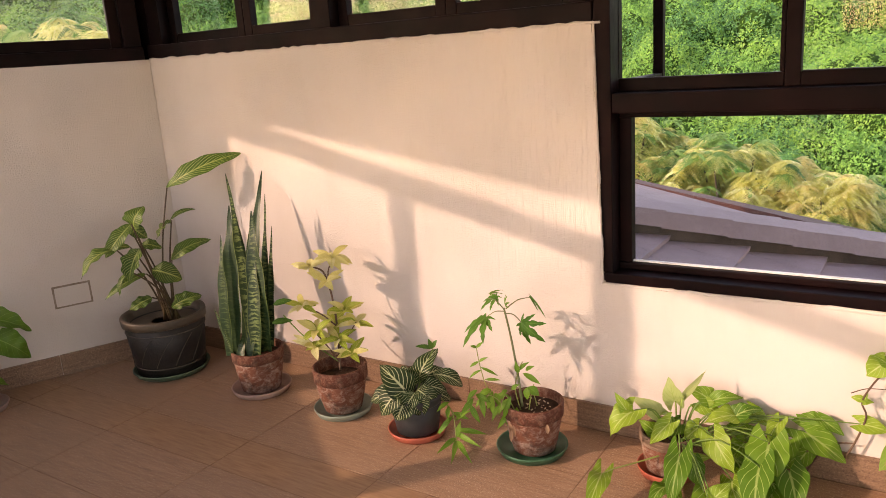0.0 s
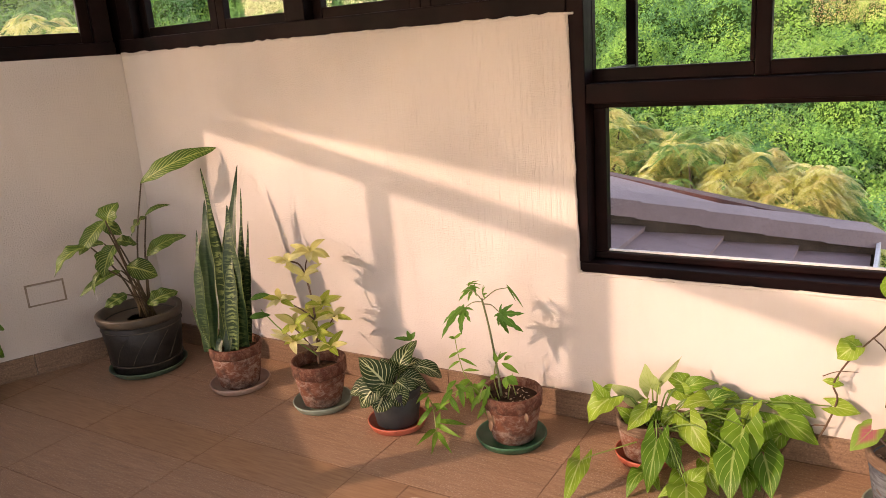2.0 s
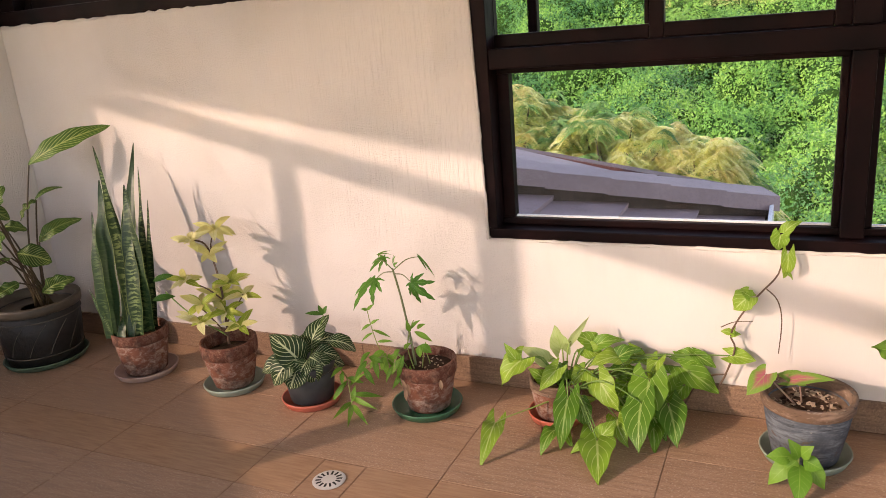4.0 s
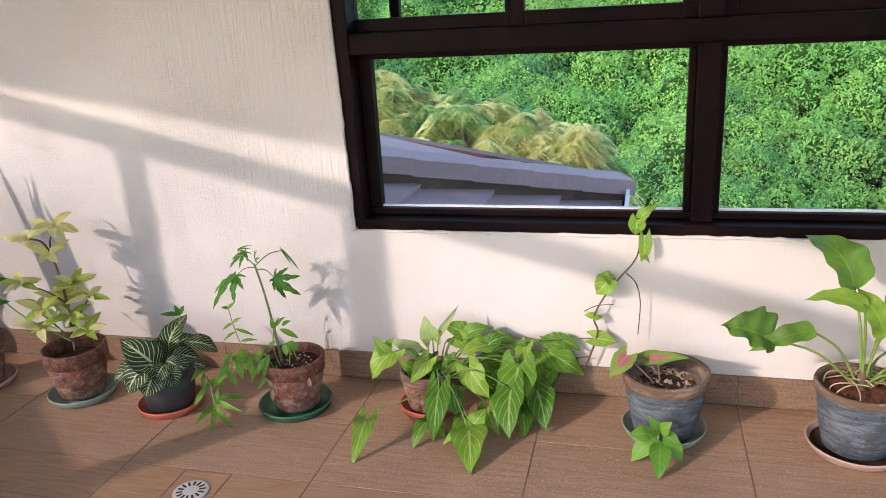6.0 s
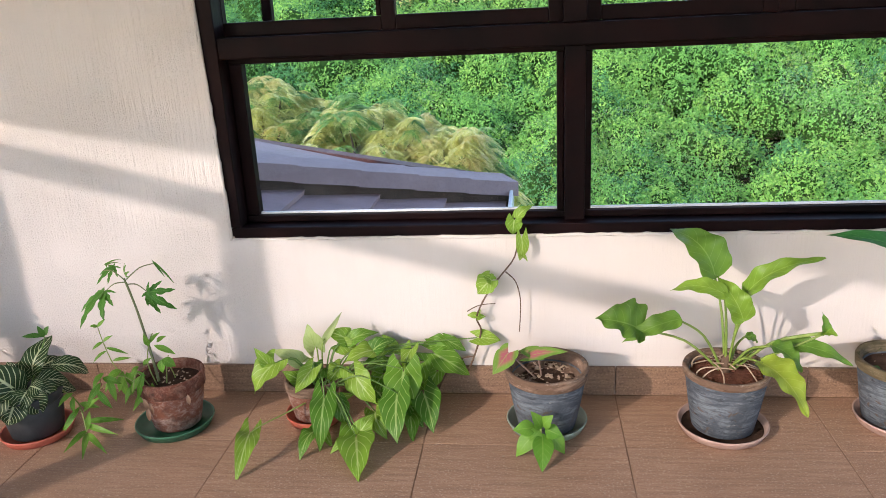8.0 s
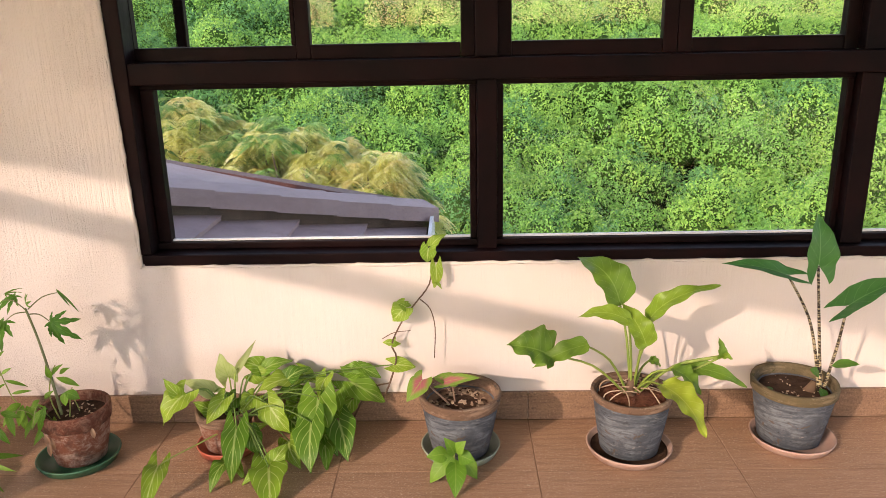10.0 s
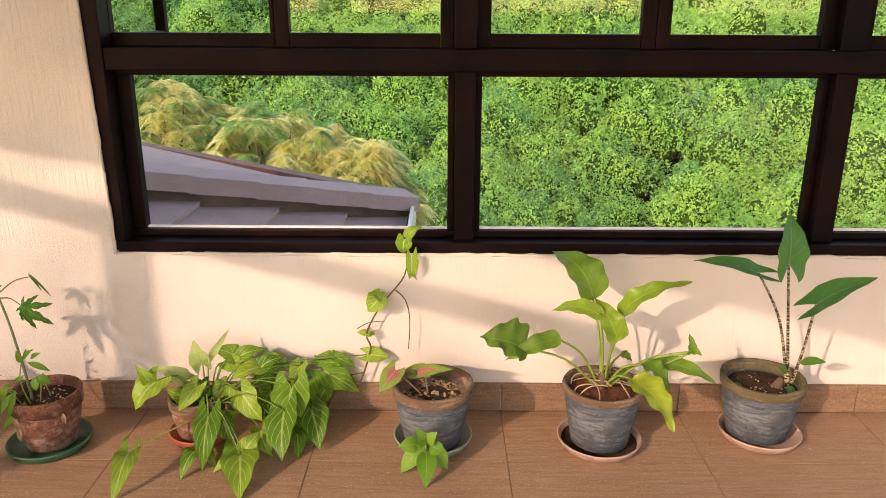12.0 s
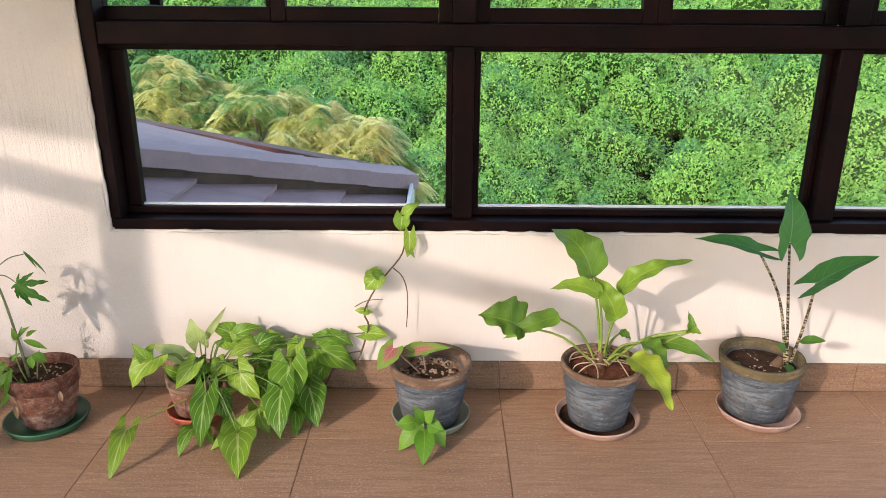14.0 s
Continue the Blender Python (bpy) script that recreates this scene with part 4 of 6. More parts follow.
def make_sword():
    k = Mat("banded_sword_leaf", rough=0.45, spec=0.4)
    uv = k.node("TexCoord").outputs["UV"]
    sep = k.node("SeparateXYZ", Vector=uv)
    u, v = sep.outputs[0], sep.outputs[1]
    across = k.maths("MULTIPLY", k.maths("ABSOLUTE", k.maths("SUBTRACT", u, 0.5)), 2.0)
    wob = k.noise(k.coords(scale=(18, 18, 45)), 1.0, 4)
    band = k.maths("SINE", k.maths("MULTIPLY", k.maths("ADD", v, k.maths("MULTIPLY", wob, 0.14)), 150.0))
    info = k.node("ObjectInfo").outputs["Random"]
    c = k.mix(k.maths("MULTIPLY", k.grey(band, -0.3, 0.9), k.grey(across, 0.95, 0.3)), (0.010, 0.038, 0.012), k.mix(info, (0.016, 0.05, 0.016), (0.17, 0.24, 0.09)))
    c = k.mix(k.grey(across, 0.90, 0.98), c, (0.13, 0.18, 0.05))
    k.colour(c)
    k.bump(wob, 0.15, 0.003)
    return k.m


L_SWORD = make_sword()
DARKSTEM = make_simple("brown_vine", (0.09, 0.05, 0.035), (0.16, 0.10, 0.06), 30, 0.7)
GREENSTEM = make_simple("green_stem", (0.09, 0.19, 0.035), (0.16, 0.27, 0.06), 20, 0.5)
BROWNSTEM = make_simple("dark_petiole", (0.05, 0.03, 0.02), (0.10, 0.075, 0.035), 20, 0.5)
PALESTEM = make_simple("lime_stem", (0.26, 0.40, 0.07), (0.34, 0.47, 0.11), 20, 0.45)
SPROUT = make_simple("thin_green_stem", (0.18, 0.25, 0.06), (0.27, 0.33, 0.10), 20, 0.55)
PINKSTEM = make_simple("purplish_stem", (0.20, 0.12, 0.10), (0.32, 0.22, 0.16), 20, 0.5)
PAPSTEM = make_simple("grey_green_stem", (0.10, 0.13, 0.05), (0.22, 0.24, 0.12), 25, 0.6)
def make_banded():
    k = Mat("banded_stem", rough=0.5, spec=0.35)
    n = k.noise(k.coords(scale=(70, 70, 210)), 1.0, 3, 0.6, 0.5)
    k.colour(k.mix(k.grey(n, 0.49, 0.53), (0.022, 0.016, 0.012), (0.36, 0.31, 0.20)))
    k.bump(n, 0.2, 0.002)
    return k.m


SPECKLED = make_banded()
OLIVESTEM = make_simple("olive_stem", (0.13, 0.21, 0.035), (0.23, 0.32, 0.07), 30, 0.45)


def blade(base, tip, width, profile, notch=0.0, bow=0.0, fold=0.18, face=(0.0, -0.55, 0.83), wave=0.0, rows=12, twist=0.0):
    """A leaf blade. profile(v): half width from 0 to 1 along the leaf; notch: length of two lobes behind the stalk; bow: how far it arches; fold: how far the halves rise."""
    base, tip = Vector(base), Vector(tip)
    axis = tip - base
    length = axis.length
    axis.normalize()
    hint = Vector(face)
    normal = (hint - axis * hint.dot(axis))
    normal = normal.normalized() if normal.length > 0.05 else axis.orthogonal().normalized()
    side = axis.cross(normal)
    bm = bmesh.new()
    uvl = bm.loops.layers.uv.new("UVMap")
    lines = []
    for i in range(rows + 1):
        v = i / rows
        along = (v * (1 + notch) - notch) * length
        w = profile(v) * width * 0.5
        t = along / length
        mid = base + axis * along + normal * bow * length * (4 * max(t, 0) * (1 - max(t, 0)) - max(t, 0) ** 2 * 1.2 - (0.7 * t * t if t < 0 else 0))
        a = twist * t
        sd, nr = side * math.cos(a) + normal * math.sin(a), normal * math.cos(a) - side * math.sin(a)
        inner = 0.0
        if notch > 0.1 and along < -1e-6:
            f = 1 + along / (notch * length)
            root_w = profile(notch / (1 + notch))
            outer = 0.58 + (root_w - 0.58) * max(f, 0.0) ** 0.55
            inner = 0.56 * (1 - f) ** 0.8 / outer
            w = outer * width * 0.5
        row = []
        for q in (-1, -0.5, 0, 0, 0.5, 1):
            s = math.copysign(inner + (1 - inner) * abs(q), q) if q else 0
            if q == 0:
                s = -inner if len(row) == 2 else inner
            ripple = wave * width * math.sin(v * 19 + (2 if q < 0 else 0)) * abs(s) ** 2
            row.append((mid + sd * (w * s) + nr * (abs(s) * w * fold * 2 - s * s * w * fold + ripple), 0.5 + 0.5 * s, v))
        lines.append(row)
    verts = [[bm.verts.new(p[0]) for p in row] for row in lines]
    for i in range(rows):
        for j in (0, 1, 3, 4):
            f = bm.faces.new((verts[i][j], verts[i][j + 1], verts[i + 1][j + 1], verts[i + 1][j]))
            for loop, (r, c) in zip(f.loops, ((i, j), (i, j + 1), (i + 1, j + 1), (i + 1, j))):
                loop[uvl].uv = (lines[r][c][1], lines[r][c][2])
    bmesh.ops.remove_doubles(bm, verts=bm.verts, dist=0.00002)
    return bm


def oval(v):
    return max(0.02, math.sin(math.pi * v ** 0.85) ** 0.75)


def lance(v):
    return max(0.02, math.sin(math.pi * v ** 0.8) ** 1.0)


def heart(v):
    return max(0.03, (math.sin(math.pi * min(1, (v * 0.86 + 0.14)) ** 0.72)) ** 0.85) if v > 0 else 0.35


def arrow(v):
    """Pointed back lobes, a slight waist at the stalk, then a broad blade that runs to a point."""
    if v < 0.16:
        return max(0.02, v / 0.16) ** 0.55 * 0.92
    waist = 0.10 * math.exp(-((v - 0.30) / 0.05) ** 2)
    return max(0.02, 1 - max(0.0, (v - 0.38) / 0.62) ** 1.7) * (0.92 + 0.08 * min(1, (v - 0.16) / 0.2)) - waist


def sword(v):
    return max(0.03, (0.62 + 0.38 * math.sin(math.pi * min(1, v * 1.25))) * (1 - max(0, (v - 0.55) / 0.45) ** 1.9))


LR = random.Random(21)


def stalk(plant, points, r, material=None):
    pts = [Vector(p) for p in points]
    fine = []
    for i in range(len(pts) - 1):
        p0, p1, p2, p3 = pts[max(i - 1, 0)], pts[i], pts[i + 1], pts[min(i + 2, len(pts) - 1)]
        for k in range(4):
            t = k / 4
            fine.append(0.5 * ((2 * p1) + (p2 - p0) * t + (2 * p0 - 5 * p1 + 4 * p2 - p3) * t * t + (3 * p1 - p0 - 3 * p2 + p3) * t ** 3))
    fine.append(pts[-1])
    if isinstance(r, (list, tuple)):
        radii = [r[min(i // 4, len(r) - 1)] for i in range(len(fine))]
    else:
        radii = [r * (1.15 - 0.4 * i / len(fine)) for i in range(len(fine))]
    return part("stem", tube(fine, radii, 7), material or GREENSTEM, plant, smooth=True)


def put_leaf(plant, bm, material):
    return part("leaf", bm, material, plant, smooth=True)


def petiole(plant, root, base, r, material, lift=0.03):
    mid = (Vector(root) * 0.45 + Vector(base) * 0.55) + Vector((0, 0, lift))
    mid.x, mid.y = mid.x * 0.8 + 0.2 * root[0], mid.y * 0.8 + 0.2 * root[1]
    stalk(plant, [root, mid, base], r, material)


def calathea_leaf(plant, base, tip, w, root=None):
    put_leaf(plant, blade(base, tip, w, oval, 0, LR.uniform(0.05, 0.2), LR.uniform(0.15, 0.4), (LR.uniform(0.0, 0.6), -0.75, 0.6), LR.uniform(0.05, 0.12), 16, LR.uniform(-0.6, 0.6)), L_CALATHEA)
    if root:
        petiole(plant, root, base, 0.0042, BROWNSTEM, 0.02)


def sword_leaf(plant, base, tip, w):
    put_leaf(plant, blade(base, tip, w * 1.08, sword, 0, LR.uniform(-0.03, 0.03), 0.26, (0.30, -0.95, 0.1), 0.05, 22, LR.uniform(-0.35, 0.35)), L_SWORD)


def plain_leaf(plant, base, tip, w):
    put_leaf(plant, blade(base, tip, w, oval, 0, 0.06, 0.2, (0.3, -0.6, 0.7), 0.03, 8), L_PLAIN)


def sprout_leaf(plant, base, tip, w):
    put_leaf(plant, blade(base, tip, w * 0.9, lance, 0, 0.10, 0.2, (LR.uniform(-0.2, 0.6), -0.7, 0.6), 0.03, 8), L_SPROUT)


def dry_leaf(plant, base, tip, w):
    put_leaf(plant, blade(base, tip, w, lance, 0, 0.15, 0.5, (0.4, -0.8, 0.3), 0.1, 7), L_DRY)


def zebra_leaf(plant, base, tip, w):
    put_leaf(plant, blade(base, tip, w * 1.36, oval, 0, LR.uniform(0.12, 0.26), LR.uniform(0.15, 0.35), (LR.uniform(0.1, 0.5), -0.6, 0.7), 0.05, 14), L_ZEBRA)


def arrow_leaf(plant, base, tip, w, root=None, tone=0):
    tip = Vector(base).lerp(Vector(tip), 0.9)
    if tone == 0 and LR.random() < 0.3:
        tone = 1
    put_leaf(plant, blade(base, tip, w * LR.uniform(1.05, 1.3), arrow, 0.36, LR.uniform(0.06, 0.22), LR.uniform(0.12, 0.42), (LR.uniform(-0.35, 0.45), -0.7, 0.65), LR.uniform(0.02, 0.07), 16, LR.uniform(-0.5, 0.5)), L_ARROW[tone])
    if root:
        petiole(plant, root, base, 0.0026, PALESTEM if tone == 2 else GREENSTEM, 0.05)


def caladium_leaf(plant, base, tip, w):
    put_leaf(plant, blade(base, tip, w, arrow, 0.3, 0.05, 0.10, (0.2, -0.6, 0.75), 0.02, 14), L_CAL)


def philo_leaf(plant, base, tip, w, root=None, tone=0):
    put_leaf(plant, blade(base, tip, w, heart, 0.06, LR.uniform(0.08, 0.24), LR.uniform(0.25, 0.6), (LR.uniform(-0.3, 0.4), -0.62, 0.75), LR.uniform(0.07, 0.13), 24, LR.uniform(-0.3, 0.4)), L_PHI[tone])
    if root:
        petiole(plant, root, base, 0.0040, OLIVESTEM, 0.02)


def alocasia_leaf(plant, base, tip, w):
    put_leaf(plant, blade(base, tip, w, arrow, 0.34, 0.06, 0.36, (0.1, -0.55, 0.8), 0.03, 18), L_ALO)


def rosette(plant, at, n, size, green, seed):
    """A whorl of narrow leaves at a twig's end."""
    rg = random.Random(seed * 7)
    n, size = n + 4, size * 0.95
    for i in range(n):
        a = 2 * math.pi * (i + rg.uniform(-0.25, 0.25)) / n
        d = Vector((math.cos(a), math.sin(a), rg.uniform(-0.3, 0.9))) * size * 1.1 * rg.uniform(0.75, 1.1)
        put_leaf(plant, blade(at, Vector(at) + d, size * rg.uniform(0.32, 0.45), oval, 0, 0.12, 0.18, (0.3, -0.6, 0.7), 0.03, 8), L_YELG if rg.random() < green else L_YEL)


def papaya_leaf(plant, base, tip, seed):
    """A palmate leaf of seven deeply cut lobes."""
    rg = random.Random(seed)
    base, tip = Vector(base), Vector(tip)
    axis = tip - base
    length = axis.length
    axis.normalize()
    hint = Vector((-0.45, -0.75, 0.45))
    normal = (hint - axis * hint.dot(axis)).normalized()
    side = axis.cross(normal)
    bm = bmesh.new()
    uvl = bm.loops.layers.uv.new("UVMap")

    def cut(v):
        return max(0.03, math.sin(math.pi * v ** 0.75) ** 0.8 * (0.62 + 0.38 * abs(math.sin(v * 9.5))))

    for k, ang in enumerate((-112, -70, -34, 0, 34, 70, 112)):
        reach = length * (1.0, 0.80, 0.52, 0.30)[abs(k - 3)]
        a = radians(ang + rg.uniform(-6, 6))
        d = axis * math.cos(a) + side * math.sin(a) - normal * 0.25 * abs(math.sin(a))
        lobe = blade(base, base + d * reach, reach * 0.29, cut, 0, 0.06, 0.12, normal, 0.02, 12)
        me = bpy.data.meshes.new("lobe")
        lobe.to_mesh(me)
        lobe.free()
        bm.from_mesh(me)
        bpy.data.meshes.remove(me)
    put_leaf(plant, bm, L_PAP)


def leaned(points, way, low, high):
    """Shifts points by way, growing from nothing at height low to the full shift at high."""
    way = Vector(way)
    return [Vector(p) + way * min(1.0, max(0.0, (p[2] - low) / (high - low))) for p in points]


# ---- the plants ----
shade = potted("pothos", (-3.80, 1.0, 0.012), "dark-leaved climbing plant in a clay pot beside the slanted wall")
saucer((-3.80, 1.0), 0.125, SAUCER_P, "dusty pink plastic saucer under a clay pot")
pot(shade, 0.11, 0.18, CLAY, CLAY_RIM, SOIL)
# calathea
calathea_leaf(black, (0.076, 0.073, 0.870), (0.369, 0.262, 1.020), 0.085, root=(0.027, -0.020, 0.252))
calathea_leaf(black, (-0.011, -0.068, 0.702), (0.035, -0.055, 0.805), 0.1, root=(0.012, -0.003, 0.244))
calathea_leaf(black, (0.024, -0.105, 0.734), (-0.028, -0.231, 0.608), 0.075, root=(0.025, -0.006, 0.247))
calathea_leaf(black, (-0.034, -0.083, 0.723), (0.031, -0.042, 0.657), 0.065, root=(0.015, 0.008, 0.240))
calathea_leaf(black, (-0.005, -0.180, 0.630), (-0.079, -0.338, 0.560), 0.075, root=(0.017, 0.014, 0.239))
calathea_leaf(black, (-0.013, -0.106, 0.626), (-0.045, -0.202, 0.641), 0.035, root=(0.052, -0.005, 0.250))
calathea_leaf(black, (0.067, -0.113, 0.627), (0.049, -0.191, 0.489), 0.105, root=(0.058, -0.003, 0.250))
calathea_leaf(black, (0.058, 0.082, 0.713), (0.034, -0.003, 0.648), 0.05, root=(0.015, 0.036, 0.231))
calathea_leaf(black, (-0.025, -0.035, 0.621), (0.046, 0.013, 0.601), 0.055, root=(0.051, 0.017, 0.242))
calathea_leaf(black, (0.059, 0.049, 0.530), (0.183, 0.172, 0.621), 0.07, root=(0.055, 0.020, 0.242))
calathea_leaf(black, (0.071, -0.072, 0.516), (0.166, 0.009, 0.464), 0.1, root=(0.015, 0.056, 0.224))
calathea_leaf(black, (0.072, -0.002, 0.311), (0.173, 0.089, 0.364), 0.08, root=(0.048, 0.039, 0.234))
calathea_leaf(black, (0.060, -0.089, 0.387), (0.024, -0.191, 0.356), 0.06, root=(0.031, 0.058, 0.225))
calathea_leaf(black, (0.023, -0.071, 0.492), (-0.064, -0.247, 0.424), 0.04, root=(0.054, 0.048, 0.232))
calathea_leaf(black, (0.017, -0.150, 0.527), (0.002, -0.223, 0.427), 0.035, root=(0.048, 0.059, 0.227))
calathea_leaf(black, (0.071, 0.066, 0.717), (0.136, 0.159, 0.768), 0.022)
# snake plant
sword_leaf(snake, (-0.027, -0.001, 0.149), (-0.064, 0.034, 0.954), 0.058)
sword_leaf(snake, (-0.061, -0.008, 0.155), (-0.051, 0.200, 0.938), 0.062)
sword_leaf(snake, (-0.062, -0.071, 0.170), (-0.062, 0.005, 0.819), 0.085)
sword_leaf(snake, (-0.060, -0.098, 0.176), (-0.083, -0.048, 0.699), 0.05)
sword_leaf(snake, (-0.003, 0.042, 0.137), (0.021, 0.145, 0.846), 0.036)
sword_leaf(snake, (0.049, 0.010, 0.173), (0.014, 0.046, 0.790), 0.085)
sword_leaf(snake, (0.036, -0.035, 0.167), (0.026, 0.030, 0.632), 0.06)
sword_leaf(snake, (-0.049, -0.101, 0.210), (-0.117, -0.103, 0.390), 0.02)
sword_leaf(snake, (0.010, -0.064, 0.148), (0.011, 0.013, 0.361), 0.035)
sword_leaf(snake, (-0.007, -0.099, 0.153), (-0.025, -0.043, 0.266), 0.035)
sword_leaf(snake, (0.014, 0.076, 0.148), (0.017, 0.155, 0.701), 0.03)
# yellow shrub
SHRUB_LEAN = ((-0.105, 0.115, -0.044), 0.2, 0.5)
stalk(yellow, leaned([(0.001, 0.001, 0.166), (0.005, 0.004, 0.276), (0.005, 0.005, 0.396), (-0.004, -0.003, 0.516), (-0.012, -0.025, 0.591), (-0.033, -0.057, 0.616)], *SHRUB_LEAN), 0.0045, DARKSTEM)
stalk(yellow, leaned([(-0.004, -0.003, 0.516), (-0.003, -0.003, 0.585), (0.014, 0.012, 0.633)], *SHRUB_LEAN), 0.003, DARKSTEM)
stalk(yellow, leaned([(0.005, 0.005, 0.348), (-0.013, -0.053, 0.413), (-0.049, -0.112, 0.463)], *SHRUB_LEAN), 0.003, DARKSTEM)
stalk(yellow, leaned([(0.001, 0.001, 0.203), (-0.007, -0.061, 0.298), (-0.026, -0.105, 0.364)], *SHRUB_LEAN), 0.003, DARKSTEM)
stalk(yellow, leaned([(0.005, 0.004, 0.252), (0.063, 0.017, 0.328), (0.085, 0.037, 0.367)], *SHRUB_LEAN), 0.003, DARKSTEM)
stalk(yellow, leaned([(0.001, 0.001, 0.203), (-0.132, -0.039, 0.295), (-0.207, -0.081, 0.397)], *SHRUB_LEAN), 0.003)
rosette(yellow, leaned([(0.014, 0.013, 0.638)], *SHRUB_LEAN)[0], 8, 0.085, 0.1, 1)
rosette(yellow, leaned([(-0.041, -0.064, 0.613)], *SHRUB_LEAN)[0], 7, 0.075, 0.05, 2)
rosette(yellow, leaned([(0.002, -0.025, 0.546)], *SHRUB_LEAN)[0], 5, 0.075, 0.1, 3)
rosette(yellow, leaned([(-0.054, -0.117, 0.464)], *SHRUB_LEAN)[0], 6, 0.075, 0.15, 4)
rosette(yellow, leaned([(0.053, 0.008, 0.420)], *SHRUB_LEAN)[0], 7, 0.075, 0.7, 5)
rosette(yellow, leaned([(-0.014, -0.094, 0.361)], *SHRUB_LEAN)[0], 8, 0.075, 0.4, 6)
rosette(yellow, leaned([(0.041, -0.030, 0.313)], *SHRUB_LEAN)[0], 7, 0.075, 0.75, 7)
rosette(yellow, leaned([(0.081, -0.007, 0.249)], *SHRUB_LEAN)[0], 6, 0.075, 0.5, 8)
rosette(yellow, leaned([(0.078, 0.044, 0.357)], *SHRUB_LEAN)[0], 5, 0.075, 0.3, 9)
rosette(yellow, leaned([(-0.033, -0.097, 0.289)], *SHRUB_LEAN)[0], 5, 0.075, 0.5, 10)
rosette(yellow, leaned([(-0.021, 0.022, 0.351)], *SHRUB_LEAN)[0], 5, 0.075, 0.6, 11)
plain_leaf(yellow, (-0.229, -0.101, 0.449), (-0.165, -0.056, 0.466), 0.028)
plain_leaf(yellow, (-0.239, -0.110, 0.373), (-0.170, -0.061, 0.380), 0.03)
# zebra plant
zebra_leaf(zebra, (-0.002, -0.038, 0.151), (-0.057, -0.104, 0.283), 0.085)
zebra_leaf(zebra, (-0.003, -0.064, 0.189), (-0.064, -0.147, 0.116), 0.075)
zebra_leaf(zebra, (0.015, -0.076, 0.163), (-0.003, -0.127, 0.094), 0.07)
zebra_leaf(zebra, (0.003, 0.027, 0.186), (0.048, 0.073, 0.306), 0.055)
zebra_leaf(zebra, (0.041, -0.057, 0.172), (0.077, -0.067, 0.100), 0.06)
zebra_leaf(zebra, (0.041, -0.044, 0.189), (0.089, -0.046, 0.170), 0.045)
zebra_leaf(zebra, (0.057, 0.042, 0.219), (0.154, 0.114, 0.166), 0.045)
zebra_leaf(zebra, (0.025, -0.006, 0.181), (0.115, 0.048, 0.163), 0.05)
zebra_leaf(zebra, (-0.026, 0.006, 0.166), (-0.011, 0.030, 0.251), 0.05)
zebra_leaf(zebra, (-0.006, -0.005, 0.186), (-0.034, -0.025, 0.258), 0.045)
zebra_leaf(zebra, (-0.044, -0.058, 0.155), (-0.118, -0.125, 0.156), 0.06)
zebra_leaf(zebra, (0.036, -0.048, 0.178), (0.022, -0.108, 0.127), 0.05)
zebra_leaf(zebra, (0.003, 0.039, 0.187), (0.069, 0.101, 0.225), 0.045)
zebra_leaf(zebra, (0.033, -0.025, 0.179), (0.106, -0.009, 0.129), 0.05)
zebra_leaf(zebra, (0.017, -0.049, 0.164), (-0.026, -0.119, 0.208), 0.06)
zebra_leaf(zebra, (0.018, 0.013, 0.160), (0.121, 0.065, 0.123), 0.045)
zebra_leaf(zebra, (-0.016, 0.026, 0.171), (0.004, 0.065, 0.251), 0.05)
zebra_leaf(zebra, (-0.025, -0.018, 0.165), (-0.069, -0.064, 0.226), 0.06)
plain_leaf(zebra, (0.044, 0.070, 0.307), (0.040, 0.055, 0.352), 0.018)
plain_leaf(zebra, (0.045, 0.070, 0.311), (-0.000, 0.025, 0.330), 0.018)
plain_leaf(zebra, (0.046, 0.072, 0.313), (0.064, 0.072, 0.345), 0.018)
stalk(zebra, [(-0.001, -0.000, 0.139), (0.015, 0.023, 0.196), (0.046, 0.071, 0.306)], 0.003)
stalk(zebra, [(0.079, 0.034, 0.139), (0.120, 0.026, 0.116), (0.149, 0.023, 0.078), (0.183, -0.019, 0.002)], 0.0025, SPROUT)
sprout_leaf(zebra, (0.140, 0.016, 0.132), (0.110, -0.030, 0.110), 0.022)
sprout_leaf(zebra, (0.139, 0.016, 0.118), (0.142, -0.007, 0.067), 0.022)
sprout_leaf(zebra, (0.149, 0.023, 0.089), (0.206, 0.040, 0.066), 0.022)
sprout_leaf(zebra, (0.149, 0.023, 0.078), (0.101, -0.037, 0.004), 0.022)
sprout_leaf(zebra, (0.152, 0.026, 0.019), (0.260, 0.074, 0.002), 0.022)
sprout_leaf(zebra, (0.152, 0.025, 0.008), (0.279, -0.019, 0.002), 0.022)
sprout_leaf(zebra, (0.172, -0.001, 0.002), (0.165, -0.117, 0.002), 0.022)
sprout_leaf(zebra, (0.183, -0.019, 0.002), (0.242, -0.145, 0.002), 0.022)
sprout_leaf(zebra, (0.183, -0.019, 0.002), (0.299, -0.117, 0.002), 0.022)
sprout_leaf(zebra, (0.172, -0.001, 0.002), (0.180, 0.021, 0.062), 0.022)
sprout_leaf(zebra, (0.154, 0.027, 0.054), (0.211, 0.044, 0.104), 0.022)
